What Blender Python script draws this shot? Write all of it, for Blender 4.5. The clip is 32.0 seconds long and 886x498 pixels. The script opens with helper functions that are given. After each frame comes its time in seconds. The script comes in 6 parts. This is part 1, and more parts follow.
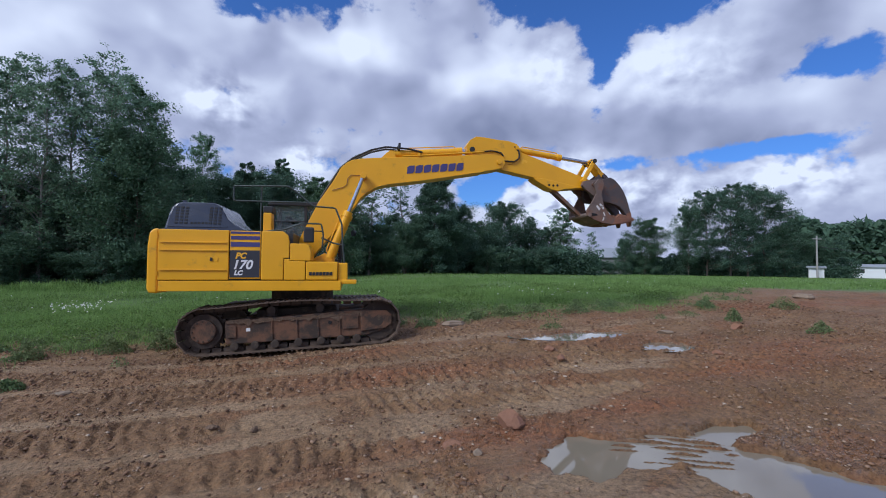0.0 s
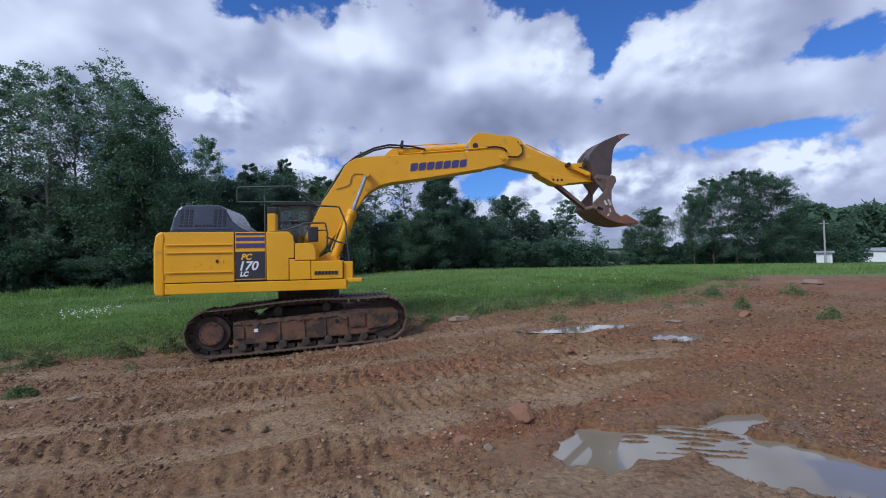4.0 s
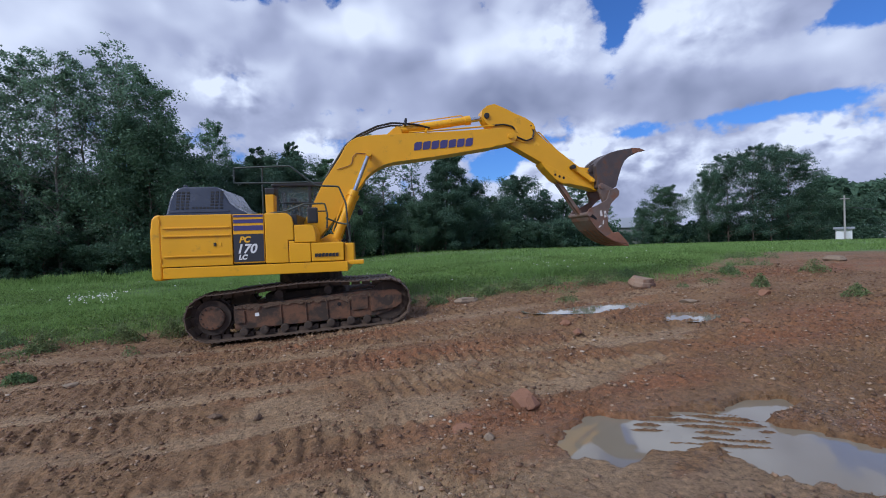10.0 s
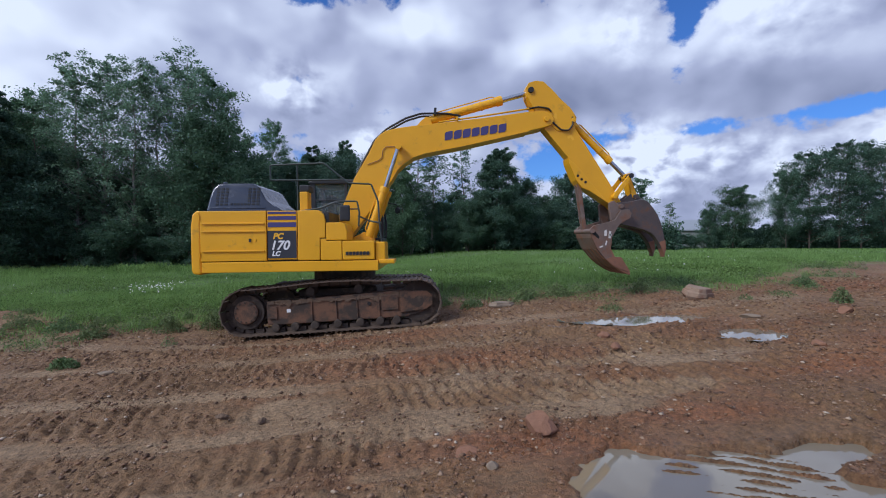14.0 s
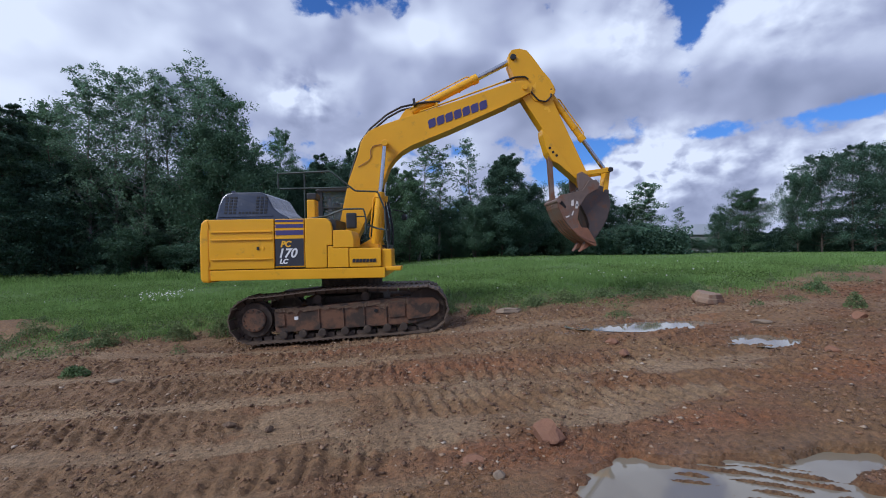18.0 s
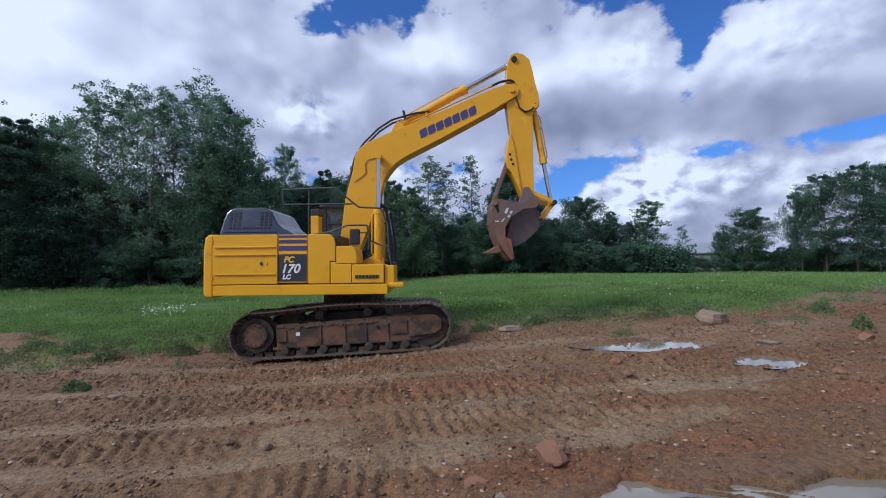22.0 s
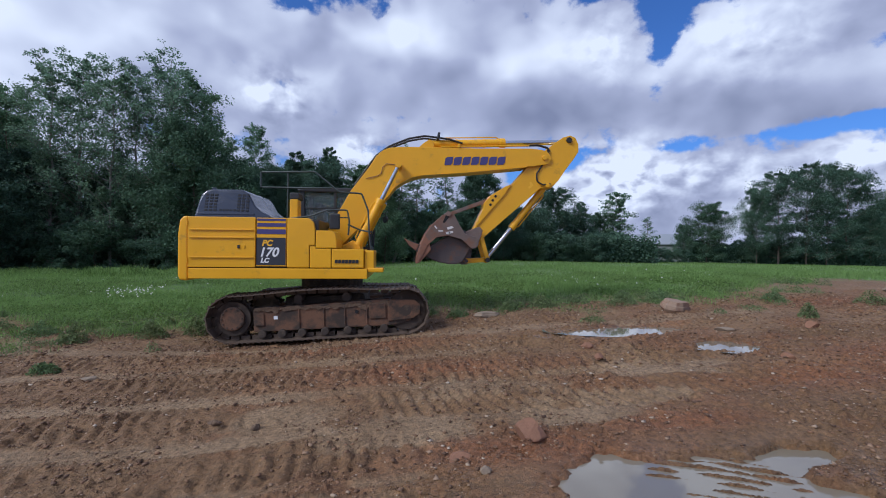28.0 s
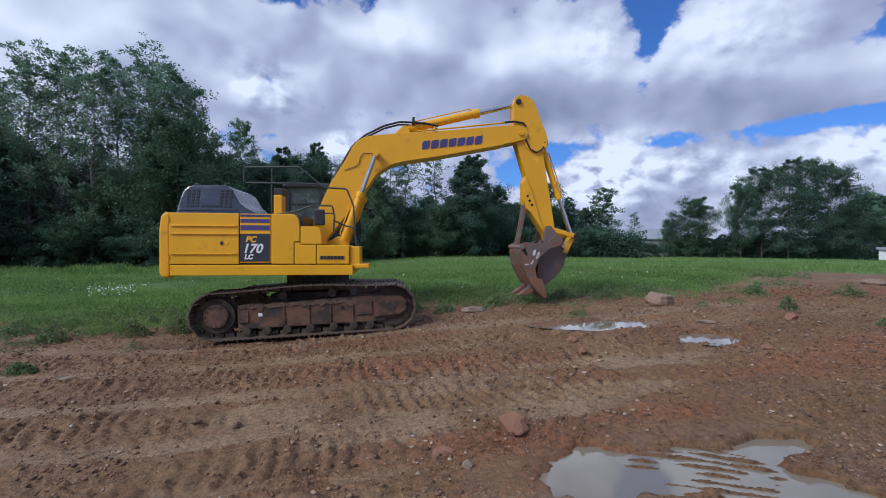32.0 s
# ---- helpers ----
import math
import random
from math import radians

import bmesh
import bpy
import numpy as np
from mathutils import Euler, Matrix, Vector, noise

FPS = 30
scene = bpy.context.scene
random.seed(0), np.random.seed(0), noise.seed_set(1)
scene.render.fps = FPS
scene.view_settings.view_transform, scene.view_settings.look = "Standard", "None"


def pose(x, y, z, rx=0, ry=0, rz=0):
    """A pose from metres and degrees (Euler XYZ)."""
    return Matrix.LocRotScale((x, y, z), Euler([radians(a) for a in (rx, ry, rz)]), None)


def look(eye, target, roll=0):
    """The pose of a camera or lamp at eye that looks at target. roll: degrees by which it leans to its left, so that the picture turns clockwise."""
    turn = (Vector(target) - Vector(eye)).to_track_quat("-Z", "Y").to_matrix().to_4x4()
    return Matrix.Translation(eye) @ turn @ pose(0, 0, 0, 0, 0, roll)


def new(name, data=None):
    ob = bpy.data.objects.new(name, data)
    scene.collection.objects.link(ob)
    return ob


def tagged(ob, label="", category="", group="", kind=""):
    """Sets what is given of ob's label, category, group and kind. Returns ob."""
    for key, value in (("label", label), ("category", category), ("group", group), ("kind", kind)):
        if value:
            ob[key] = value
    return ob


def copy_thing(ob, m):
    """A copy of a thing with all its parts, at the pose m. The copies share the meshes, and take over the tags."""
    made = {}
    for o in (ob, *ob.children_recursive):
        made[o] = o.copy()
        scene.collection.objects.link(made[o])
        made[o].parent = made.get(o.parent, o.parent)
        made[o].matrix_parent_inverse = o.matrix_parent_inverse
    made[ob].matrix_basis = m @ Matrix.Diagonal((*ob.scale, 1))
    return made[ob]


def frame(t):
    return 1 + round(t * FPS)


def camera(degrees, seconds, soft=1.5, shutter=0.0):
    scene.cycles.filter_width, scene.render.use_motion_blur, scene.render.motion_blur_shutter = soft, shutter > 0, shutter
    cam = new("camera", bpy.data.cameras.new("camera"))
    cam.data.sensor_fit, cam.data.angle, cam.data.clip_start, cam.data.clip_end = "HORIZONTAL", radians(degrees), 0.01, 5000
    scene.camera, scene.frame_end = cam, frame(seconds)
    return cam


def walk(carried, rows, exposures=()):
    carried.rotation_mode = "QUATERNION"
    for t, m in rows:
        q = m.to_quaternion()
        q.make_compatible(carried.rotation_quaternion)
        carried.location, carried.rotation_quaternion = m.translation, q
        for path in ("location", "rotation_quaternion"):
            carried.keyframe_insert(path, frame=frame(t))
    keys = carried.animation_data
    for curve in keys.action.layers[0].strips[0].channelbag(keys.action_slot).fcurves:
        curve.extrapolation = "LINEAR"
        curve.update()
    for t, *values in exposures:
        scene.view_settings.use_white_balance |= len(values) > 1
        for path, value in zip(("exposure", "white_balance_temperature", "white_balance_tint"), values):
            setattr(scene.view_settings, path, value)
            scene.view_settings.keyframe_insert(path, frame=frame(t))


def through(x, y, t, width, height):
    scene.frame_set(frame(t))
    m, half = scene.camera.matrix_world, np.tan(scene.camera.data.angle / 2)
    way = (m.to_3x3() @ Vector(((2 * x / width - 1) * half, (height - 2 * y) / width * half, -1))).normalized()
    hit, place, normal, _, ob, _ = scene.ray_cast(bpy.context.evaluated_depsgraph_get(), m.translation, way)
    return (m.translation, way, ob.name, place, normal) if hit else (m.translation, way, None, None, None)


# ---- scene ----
cam = camera(91.1, 32.0, soft=1.0)
PATH = [
    (0, (1.003, -0.44, 1.947), (1.406, 1.517, 2.018), 1.1),
    (0.5, (1.002, -0.441, 1.95), (1.406, 1.516, 2.023), 0.9),
    (1, (1.007, -0.433, 1.94), (1.417, 1.523, 2.017), 0.7),
    (1.5, (1.008, -0.432, 1.943), (1.419, 1.524, 2.021), 0.6),
    (2, (1.011, -0.435, 1.946), (1.421, 1.521, 2.023), 0.3),
    (2.5, (1.002, -0.435, 1.948), (1.408, 1.522, 2.022), 0.2),
    (3, (1.004, -0.43, 1.947), (1.402, 1.528, 2.014), -0.1),
    (3.5, (1.002, -0.425, 1.947), (1.392, 1.536, 2.006), -0.3),
    (5.5, (0.992, -0.416, 1.947), (1.373, 1.547, 1.977), -1.1),
    (6, (0.991, -0.416, 1.95), (1.374, 1.547, 1.975), -1.1),
    (6.5, (0.982, -0.424, 1.955), (1.365, 1.539, 1.973), -1.0),
    (7, (0.973, -0.416, 1.947), (1.344, 1.549, 1.956), -1.1),
    (7.5, (0.973, -0.42, 1.936), (1.328, 1.549, 1.938), -1.2),
    (8, (0.964, -0.43, 1.929), (1.291, 1.543, 1.916), -1.4),
    (8.5, (0.975, -0.43, 1.932), (1.286, 1.545, 1.916), -1.5),
    (9, (1.019, -0.431, 1.934), (1.326, 1.545, 1.919), -1.5),
    (9.5, (1.074, -0.365, 1.908), (1.392, 1.61, 1.884), -1.5),
    (10, (1.172, -0.165, 1.913), (1.508, 1.806, 1.881), -1.3),
    (10.5, (1.327, 0.0, 1.945), (1.675, 1.97, 1.917), -1.5),
    (11, (1.508, 0.073, 1.945), (1.776, 2.055, 1.935), -1.2),
    (11.5, (1.65, 0.081, 1.942), (1.779, 2.077, 1.925), -1.2),
    (12, (1.639, 0.105, 1.95), (1.775, 2.101, 1.923), -1.3),
    (12.5, (1.581, 0.114, 1.944), (1.694, 2.11, 1.901), -1.1),
    (13, (1.571, 0.11, 1.943), (1.675, 2.107, 1.903), -0.9),
    (13.5, (1.572, 0.117, 1.947), (1.675, 2.114, 1.907), -0.4),
    (14, (1.566, 0.118, 1.947), (1.664, 2.115, 1.911), 0.0),
    (14.5, (1.569, 0.116, 1.947), (1.661, 2.114, 1.914), 0.2),
    (16.5, (1.585, 0.115, 1.957), (1.647, 2.114, 1.944), -0.2),
    (17, (1.581, 0.12, 1.953), (1.643, 2.119, 1.943), -0.3),
    (17.5, (1.579, 0.121, 1.95), (1.642, 2.12, 1.939), -0.4),
    (18, (1.583, 0.114, 1.959), (1.647, 2.113, 1.951), -0.4),
    (18.5, (1.58, 0.116, 1.959), (1.646, 2.115, 1.954), -0.3),
    (19, (1.566, 0.113, 1.966), (1.634, 2.111, 1.973), -0.1),
    (19.5, (1.568, 0.11, 1.97), (1.631, 2.108, 1.996), -0.1),
    (20, (1.571, 0.105, 1.976), (1.625, 2.104, 2.021), -0.1),
    (20.5, (1.584, 0.108, 1.975), (1.63, 2.107, 2.036), -0.0),
    (21, (1.579, 0.114, 1.973), (1.627, 2.112, 2.041), -0.0),
    (21.5, (1.585, 0.111, 1.981), (1.634, 2.109, 2.048), 0.0),
    (22, (1.58, 0.107, 1.969), (1.632, 2.105, 2.036), 0.1),
    (22.5, (1.587, 0.11, 1.968), (1.638, 2.108, 2.031), 0.3),
    (23, (1.581, 0.108, 1.969), (1.631, 2.107, 2.029), 0.6),
    (23.5, (1.587, 0.106, 1.969), (1.633, 2.105, 2.032), 0.6),
    (24, (1.626, 0.073, 1.964), (1.667, 2.072, 2.021), 0.3),
    (24.5, (1.629, 0.038, 1.961), (1.637, 2.037, 1.903), 0.2),
    (25, (1.543, 0.03, 1.984), (1.64, 2.027, 1.944), -0.0),
    (25.5, (1.458, 0.001, 1.973), (1.621, 1.994, 1.939), -0.1),
    (27.5, (1.409, -0.026, 1.981), (1.602, 1.965, 1.978), 1.2),
    (28, (1.424, -0.016, 1.975), (1.608, 1.976, 1.98), 1.2),
    (28.5, (1.411, -0.025, 1.982), (1.592, 1.967, 2.005), 1.3),
    (29, (1.431, -0.03, 1.976), (1.594, 1.963, 2.015), 1.0),
    (29.5, (1.438, -0.015, 1.961), (1.596, 1.979, 1.993), 0.8),
    (30, (1.451, -0.016, 1.968), (1.618, 1.976, 1.995), 0.7),
    (30.5, (1.46, -0.006, 1.953), (1.647, 1.985, 1.962), 0.7),
    (31, (1.479, -0.008, 1.955), (1.673, 1.983, 1.949), 0.8),
    (31.5, (1.482, -0.008, 1.962), (1.695, 1.981, 1.943), 0.9),
    (32, (1.488, -0.007, 1.967), (1.72, 1.979, 1.954), 0.9),
]
walk(cam, [(t, look(eye, target, roll)) for t, eye, target, roll in PATH], exposures=[(t, stops, 5530, 10) for t, stops in ((0, 0.13), (13, 0.13), (17, 0.10), (20, 0.04), (22, 0.14), (24, 0.12), (25, 0.18), (28, 0.11), (32, 0.12))])

# ---- light ----
world = bpy.data.worlds.new("sky")
scene.world = world
world.use_nodes = True
SUN_EL, SUN_AZ = 42.0, 240.0


def build_sky():
    nt = world.node_tree
    nt.nodes.clear()
    N, L = nt.nodes.new, nt.links.new
    out, bg = N("ShaderNodeOutputWorld"), N("ShaderNodeBackground")
    L(bg.outputs[0], out.inputs[0])
    sky = N("ShaderNodeTexSky")
    sky.sky_type, sky.sun_disc = "NISHITA", False
    sky.sun_elevation, sky.sun_rotation = radians(SUN_EL), radians(SUN_AZ)
    tc, sep = N("ShaderNodeTexCoord"), N("ShaderNodeSeparateXYZ")
    L(tc.outputs["Generated"], sep.inputs[0])

    def m(op, a, b=0.0, c=0.0, clamp=False):
        n = N("ShaderNodeMath")
        n.operation, n.use_clamp = op, clamp
        for i, v in enumerate((a, b, c)):
            if isinstance(v, (int, float)):
                n.inputs[i].default_value = v
            else:
                L(v, n.inputs[i])
        return n.outputs[0]

    az = m("ARCTAN2", sep.outputs[0], sep.outputs[1])
    el = m("ARCSINE", sep.outputs[2])

    def noise_at(scale, detail, rough, seed, squash=1.6, distort=0.0, shift=(0.0, 0.0)):
        comb = N("ShaderNodeCombineXYZ")
        L(m("ADD", az, shift[0]), comb.inputs[0])
        L(m("MULTIPLY_ADD", el, squash, shift[1]), comb.inputs[1])
        comb.inputs[2].default_value = seed
        n = N("ShaderNodeTexNoise")
        n.inputs["Scale"].default_value, n.inputs["Detail"].default_value = scale, detail
        n.inputs["Roughness"].default_value, n.inputs["Distortion"].default_value = rough, distort
        L(comb.outputs[0], n.inputs["Vector"])
        return n.outputs["Fac"]

    def blob(a0, e0, sa, se):
        """A soft spot at an azimuth and elevation in degrees."""
        da = m("DIVIDE", m("SUBTRACT", az, radians(a0)), radians(sa))
        de = m("DIVIDE", m("SUBTRACT", el, radians(e0)), radians(se))
        r = m("ADD", m("MULTIPLY", da, da), m("MULTIPLY", de, de))
        return m("EXPONENT", m("MULTIPLY", r, -1.0))

    def total(spots):
        acc = 0.0
        for a0, e0, sa, se, w in spots:
            acc = m("MULTIPLY_ADD", blob(a0, e0, sa, se), w, acc)
        return acc

    def puffs(scale, detail, seed, shift=(0.0, 0.0)):
        """Rounded heaps, 0 in the creases to about 1 on the crowns."""
        comb, warp, add = N("ShaderNodeCombineXYZ"), N("ShaderNodeTexNoise"), N("ShaderNodeVectorMath")
        L(m("ADD", az, shift[0]), comb.inputs[0])
        L(m("MULTIPLY_ADD", el, 1.35, shift[1]), comb.inputs[1])
        comb.inputs[2].default_value = seed
        warp.inputs["Scale"].default_value, warp.inputs["Detail"].default_value = scale * 0.8, 3
        L(comb.outputs[0], warp.inputs["Vector"])
        add.operation = "MULTIPLY_ADD"
        L(warp.outputs["Color"], add.inputs[0])
        add.inputs[1].default_value = (0.9 / scale, 0.9 / scale, 0.0)
        L(comb.outputs[0], add.inputs[2])
        v = N("ShaderNodeTexVoronoi")
        v.feature = "SMOOTH_F1"
        v.inputs["Scale"].default_value, v.inputs["Smoothness"].default_value = scale, 0.7
        v.inputs["Detail"].default_value, v.inputs["Roughness"].default_value = detail, 0.45
        L(add.outputs[0], v.inputs["Vector"])
        return m("SUBTRACT", 1.0, v.outputs["Distance"])

    big, fine = noise_at(2.6, 3, 0.5, 3.1, 1.3), noise_at(10.0, 9, 0.62, 7.7, 1.25)
    # billows are lit from the upper left: the height of the cloud here less its height a little towards the light
    here, there = puffs(5.2, 2.0, 1.3), puffs(5.2, 2.0, 1.3, (-0.045, 0.065))
    knob, knob_lit = puffs(21.0, 3.0, 4.6), puffs(21.0, 3.0, 4.6, (-0.012, 0.018))
    soft = noise_at(3.4, 3, 0.5, 5.3, 1.3)
    cover = m("ADD", m("MULTIPLY", big, 0.25), m("MULTIPLY", fine, 1.15))
    cover = m("ADD", cover, m("MULTIPLY", here, 0.32))
    cover = m("ADD", cover, m("MULTIPLY", knob, 0.32))
    cover = m("SUBTRACT", m("ADD", m("ADD", cover, -0.16), total(CLOUD_HEAPS)), total(BLUE_GAPS))
    mask = N("ShaderNodeMapRange")
    mask.interpolation_type = "SMOOTHSTEP"
    L(cover, mask.inputs["Value"])
    mask.inputs["From Min"].default_value, mask.inputs["From Max"].default_value = 0.37, 0.60
    crisp = total(CRISP_HEAPS)
    lit = m("MULTIPLY", m("SUBTRACT", here, there), 1.5)
    lit = m("ADD", m("MULTIPLY", lit, 0.42), m("MULTIPLY", m("ADD", m("MULTIPLY", lit, 0.35), m("MULTIPLY", m("SUBTRACT", knob, knob_lit), 2.0)), crisp))
    lit = m("ADD", lit, m("MULTIPLY", m("SUBTRACT", soft, 0.5), 0.55))
    lit = m("ADD", lit, m("MULTIPLY", m("SUBTRACT", fine, 0.5), 0.14))
    lit = m("ADD", m("ADD", lit, 0.57), total(WHITE_HEAPS))
    lit = m("SUBTRACT", lit, total(GREY_BASES))
    shade = N("ShaderNodeValToRGB")
    shade.color_ramp.elements[0].position, shade.color_ramp.elements[0].color = 0.08, (0.22, 0.235, 0.325, 1)
    shade.color_ramp.elements[1].position, shade.color_ramp.elements[1].color = 1.0, (0.78, 0.785, 0.84, 1)
    shade.color_ramp.elements.new(0.5).color = (0.40, 0.41, 0.515, 1)
    shade.color_ramp.elements.new(0.78).color = (0.60, 0.61, 0.69, 1)
    L(lit, shade.inputs[0])
    blue = N("ShaderNodeMix")
    blue.data_type, blue.blend_type = "RGBA", "MULTIPLY"
    blue.inputs[0].default_value = 1.0
    L(sky.outputs[0], blue.inputs[6])
    blue.inputs[7].default_value = (0.046, 0.070, 0.114, 1)
    mix = N("ShaderNodeMix")
    mix.data_type = "RGBA"
    L(mask.outputs[0], mix.inputs[0])
    L(blue.outputs[2], mix.inputs[6])
    L(shade.outputs[0], mix.inputs[7])
    L(mix.outputs[2], bg.inputs[0])
    bg.inputs[1].default_value = 1.0


# azimuth (clockwise from +y), elevation, their spreads, weight
BLUE_GAPS = [(32, 25.0, 1.5, 3.4, 0.62), (33, 30, 6, 2.6, 0.75), (24, 32, 6, 2.2, 0.6), (41, 29.5, 6, 2.4, 0.6), (54, 20.0, 3.2, 1.5, 0.5), (-13.5, 29, 4.5, 2.2, 0.5), (-6, 31.5, 5, 2, 0.45),
             (16.5, 9.8, 3.2, 2.4, 0.72), (20.5, 12.0, 2.4, 1.4, 0.5), (34.0, 12.6, 3.0, 1.2, 0.52), (43, 12.8, 4.0, 0.9, 0.40), (50, 13.0, 4, 1.0, 0.42), (-15.2, 19.3, 1.8, 1.0, 0.34), (-21.0, 20.8, 2.2, 1.0, 0.30), (-5.5, 16.2, 2.0, 0.8, 0.22), (3.5, 12.2, 2.6, 1.0, 0.25),
             (130, 35, 40, 20, 0.3), (-120, 30, 30, 15, 0.3)]
CLOUD_HEAPS = [(30, 3.5, 14, 2.2, 0.45), (40, 40, 20, 5.5, 0.45), (-14, 16, 6, 2.4, 0.2), (27.5, 9.2, 4.2, 3.0, 0.5), (22, 6.5, 6, 2.2, 0.4), (43, 20, 6.5, 4.6, 0.45), (20, 22, 9, 5, 0.45), (40, 15.8, 9, 1.8, 0.35), (46, 7, 9, 2.2, 0.4), (-35, 22, 18, 8, 0.3), (52, 15.5, 5, 1.6, 0.3), (0, 22, 10, 6, 0.25), (37.5, 9.0, 4, 1.6, 0.25)]
WHITE_HEAPS = [(38, 9.0, 4.5, 2.2, 0.22), (28.5, 10.4, 4.0, 2.6, 0.27), (22, 7.2, 5, 2.5, 0.34), (15, 25.5, 8, 3.6, 0.26), (26, 23.5, 4.5, 3.6, 0.36), (41, 22, 6, 3.4, 0.26), (52, 17.5, 4, 2.4, 0.30), (40, 40, 18, 6, 0.3), (-44, 20, 11, 8, 0.42), (-17, 17.4, 3.4, 1.5, 0.34), (-1, 26, 7, 3.6, 0.24),
               (50, 9.6, 5, 2.2, 0.32), (-6, 12.0, 3, 2.0, 0.42), (-27, 26, 8, 4, 0.22), (5, 14.5, 1.0, 0.6, 0.2), (-12, 20.6, 2.4, 1.0, 0.25)]
CRISP_HEAPS = [(27, 9, 6, 4, 0.8), (38, 9, 6, 3, 0.35), (51, 10, 5, 3, 0.6), (-6, 12.5, 4, 2, 0.5), (-16, 18, 4, 3, 0.4), (42, 22, 7, 4, 0.2), (26, 24, 5, 4, 0.2)]
GREY_BASES = [(19, 16.2, 12, 2.8, 0.22), (40, 15.6, 8, 2.4, 0.26), (4, 17.5, 9, 3.6, 0.14), (-10, 14.5, 6, 1.6, 0.16), (37, 6.2, 6, 1.4, 0.04), (-20, 23.5, 5, 2.4, 0.10), (47, 13.6, 5, 1.4, 0.14), (52, 6, 6, 1.5, 0.10), (33.0, 18.5, 1.2, 3.5, 0.14)]
build_sky()

sun = new("sun", bpy.data.lights.new("sun", "SUN"))
sun.data.energy, sun.data.angle, sun.data.color = 2.6, radians(20), (1.0, 0.94, 0.85)
sun.matrix_world = look((-56, -24, 54), (0, 8, 0))


# ---- materials ----
def material(name, color, rough=0.6, metal=0.0, vary=0.15, scale=6.0, bump=0.1, bump_scale=40.0, stain=None, stain_amount=0.0, stain_scale=2.5, coat=0.0, bump_dist=0.01, spec=0.5):
    """A painted, worn or earthy surface: base colour with two scales of variation, a stain and a fine relief."""
    mt = bpy.data.materials.new(name)
    mt.use_nodes = True
    nt = mt.node_tree
    b = nt.nodes["Principled BSDF"]
    N, L = nt.nodes.new, nt.links.new
    tc = N("ShaderNodeTexCoord")
    n1, n2 = N("ShaderNodeTexNoise"), N("ShaderNodeTexNoise")
    n1.inputs["Scale"].default_value, n1.inputs["Detail"].default_value = scale, 6
    n2.inputs["Scale"].default_value, n2.inputs["Detail"].default_value = bump_scale, 5
    for n in (n1, n2):
        L(tc.outputs["Object"], n.inputs["Vector"])
    info = N("ShaderNodeObjectInfo")
    val = N("ShaderNodeMath")
    val.operation = "MULTIPLY_ADD"
    L(n1.outputs["Fac"], val.inputs[0])
    val.inputs[1].default_value, val.inputs[2].default_value = 2 * vary, 1 - vary
    v2 = N("ShaderNodeMath")
    v2.operation = "MULTIPLY_ADD"
    L(info.outputs["Random"], v2.inputs[0])
    v2.inputs[1].default_value = vary * 0.5
    L(val.outputs[0], v2.inputs[2])
    hsv = N("ShaderNodeHueSaturation")
    hsv.inputs["Color"].default_value = (*color, 1)
    L(v2.outputs[0], hsv.inputs["Value"])
    last = hsv.outputs[0]
    if stain:
        n3, rmp, mx = N("ShaderNodeTexNoise"), N("ShaderNodeMapRange"), N("ShaderNodeMix")
        n3.inputs["Scale"].default_value, n3.inputs["Detail"].default_value, n3.inputs["Roughness"].default_value = stain_scale, 8, 0.65
        L(tc.outputs["Object"], n3.inputs["Vector"])
        L(n3.outputs["Fac"], rmp.inputs["Value"])
        rmp.inputs["From Min"].default_value, rmp.inputs["From Max"].default_value = 0.62 - 0.3 * stain_amount, 0.78 - 0.25 * stain_amount
        mx.data_type = "RGBA"
        L(rmp.outputs[0], mx.inputs[0])
        L(last, mx.inputs[6])
        mx.inputs[7].default_value = (*stain, 1)
        last = mx.outputs[2]
    L(last, b.inputs["Base Color"])
    rr = N("ShaderNodeMath")
    rr.operation, rr.use_clamp = "MULTIPLY_ADD", True
    L(n1.outputs["Fac"], rr.inputs[0])
    rr.inputs[1].default_value, rr.inputs[2].default_value = 0.25, rough - 0.12
    L(rr.outputs[0], b.inputs["Roughness"])
    b.inputs["Metallic"].default_value, b.inputs["Coat Weight"].default_value = metal, coat
    b.inputs["Specular IOR Level"].default_value = spec
    if bump:
        bp = N("ShaderNodeBump")
        bp.inputs["Strength"].default_value, bp.inputs["Distance"].default_value = bump, bump_dist
        L(n2.outputs["Fac"], bp.inputs["Height"])
        L(bp.outputs[0], b.inputs["Normal"])
    return mt


YELLOW = material("machine_yellow", (0.72, 0.358, 0.004), 0.38, vary=0.13, scale=1.6, bump=0.05, bump_scale=14, stain=(0.36, 0.21, 0.04), stain_amount=0.09, stain_scale=3.4, spec=0.4, coat=0.15)
BLACK = material("black_paint", (0.018, 0.018, 0.02), 0.5, vary=0.2)
HOODGREY = material("hood_grey", (0.026, 0.032, 0.052), 0.24, vary=0.25, scale=3, stain=(0.10, 0.10, 0.11), stain_amount=0.12, coat=0.25)
VENT = material("vent_black", (0.008, 0.008, 0.009), 0.8)
DECAL = material("decal_dark", (0.03, 0.032, 0.042), 0.4, vary=0.1)
STRIPE = material("decal_violet", (0.055, 0.048, 0.16), 0.4, vary=0.1)
WHITE = material("decal_white", (0.72, 0.72, 0.72), 0.5, vary=0.1)
GOLD = material("decal_yellow", (0.78, 0.42, 0.02), 0.5, vary=0.05)
STEEL = material("rusty_steel", (0.155, 0.113, 0.094), 0.55, metal=0.2, vary=0.5, scale=4, bump=0.3, bump_scale=30, stain=(0.19, 0.085, 0.045), stain_amount=0.5, stain_scale=3.5)
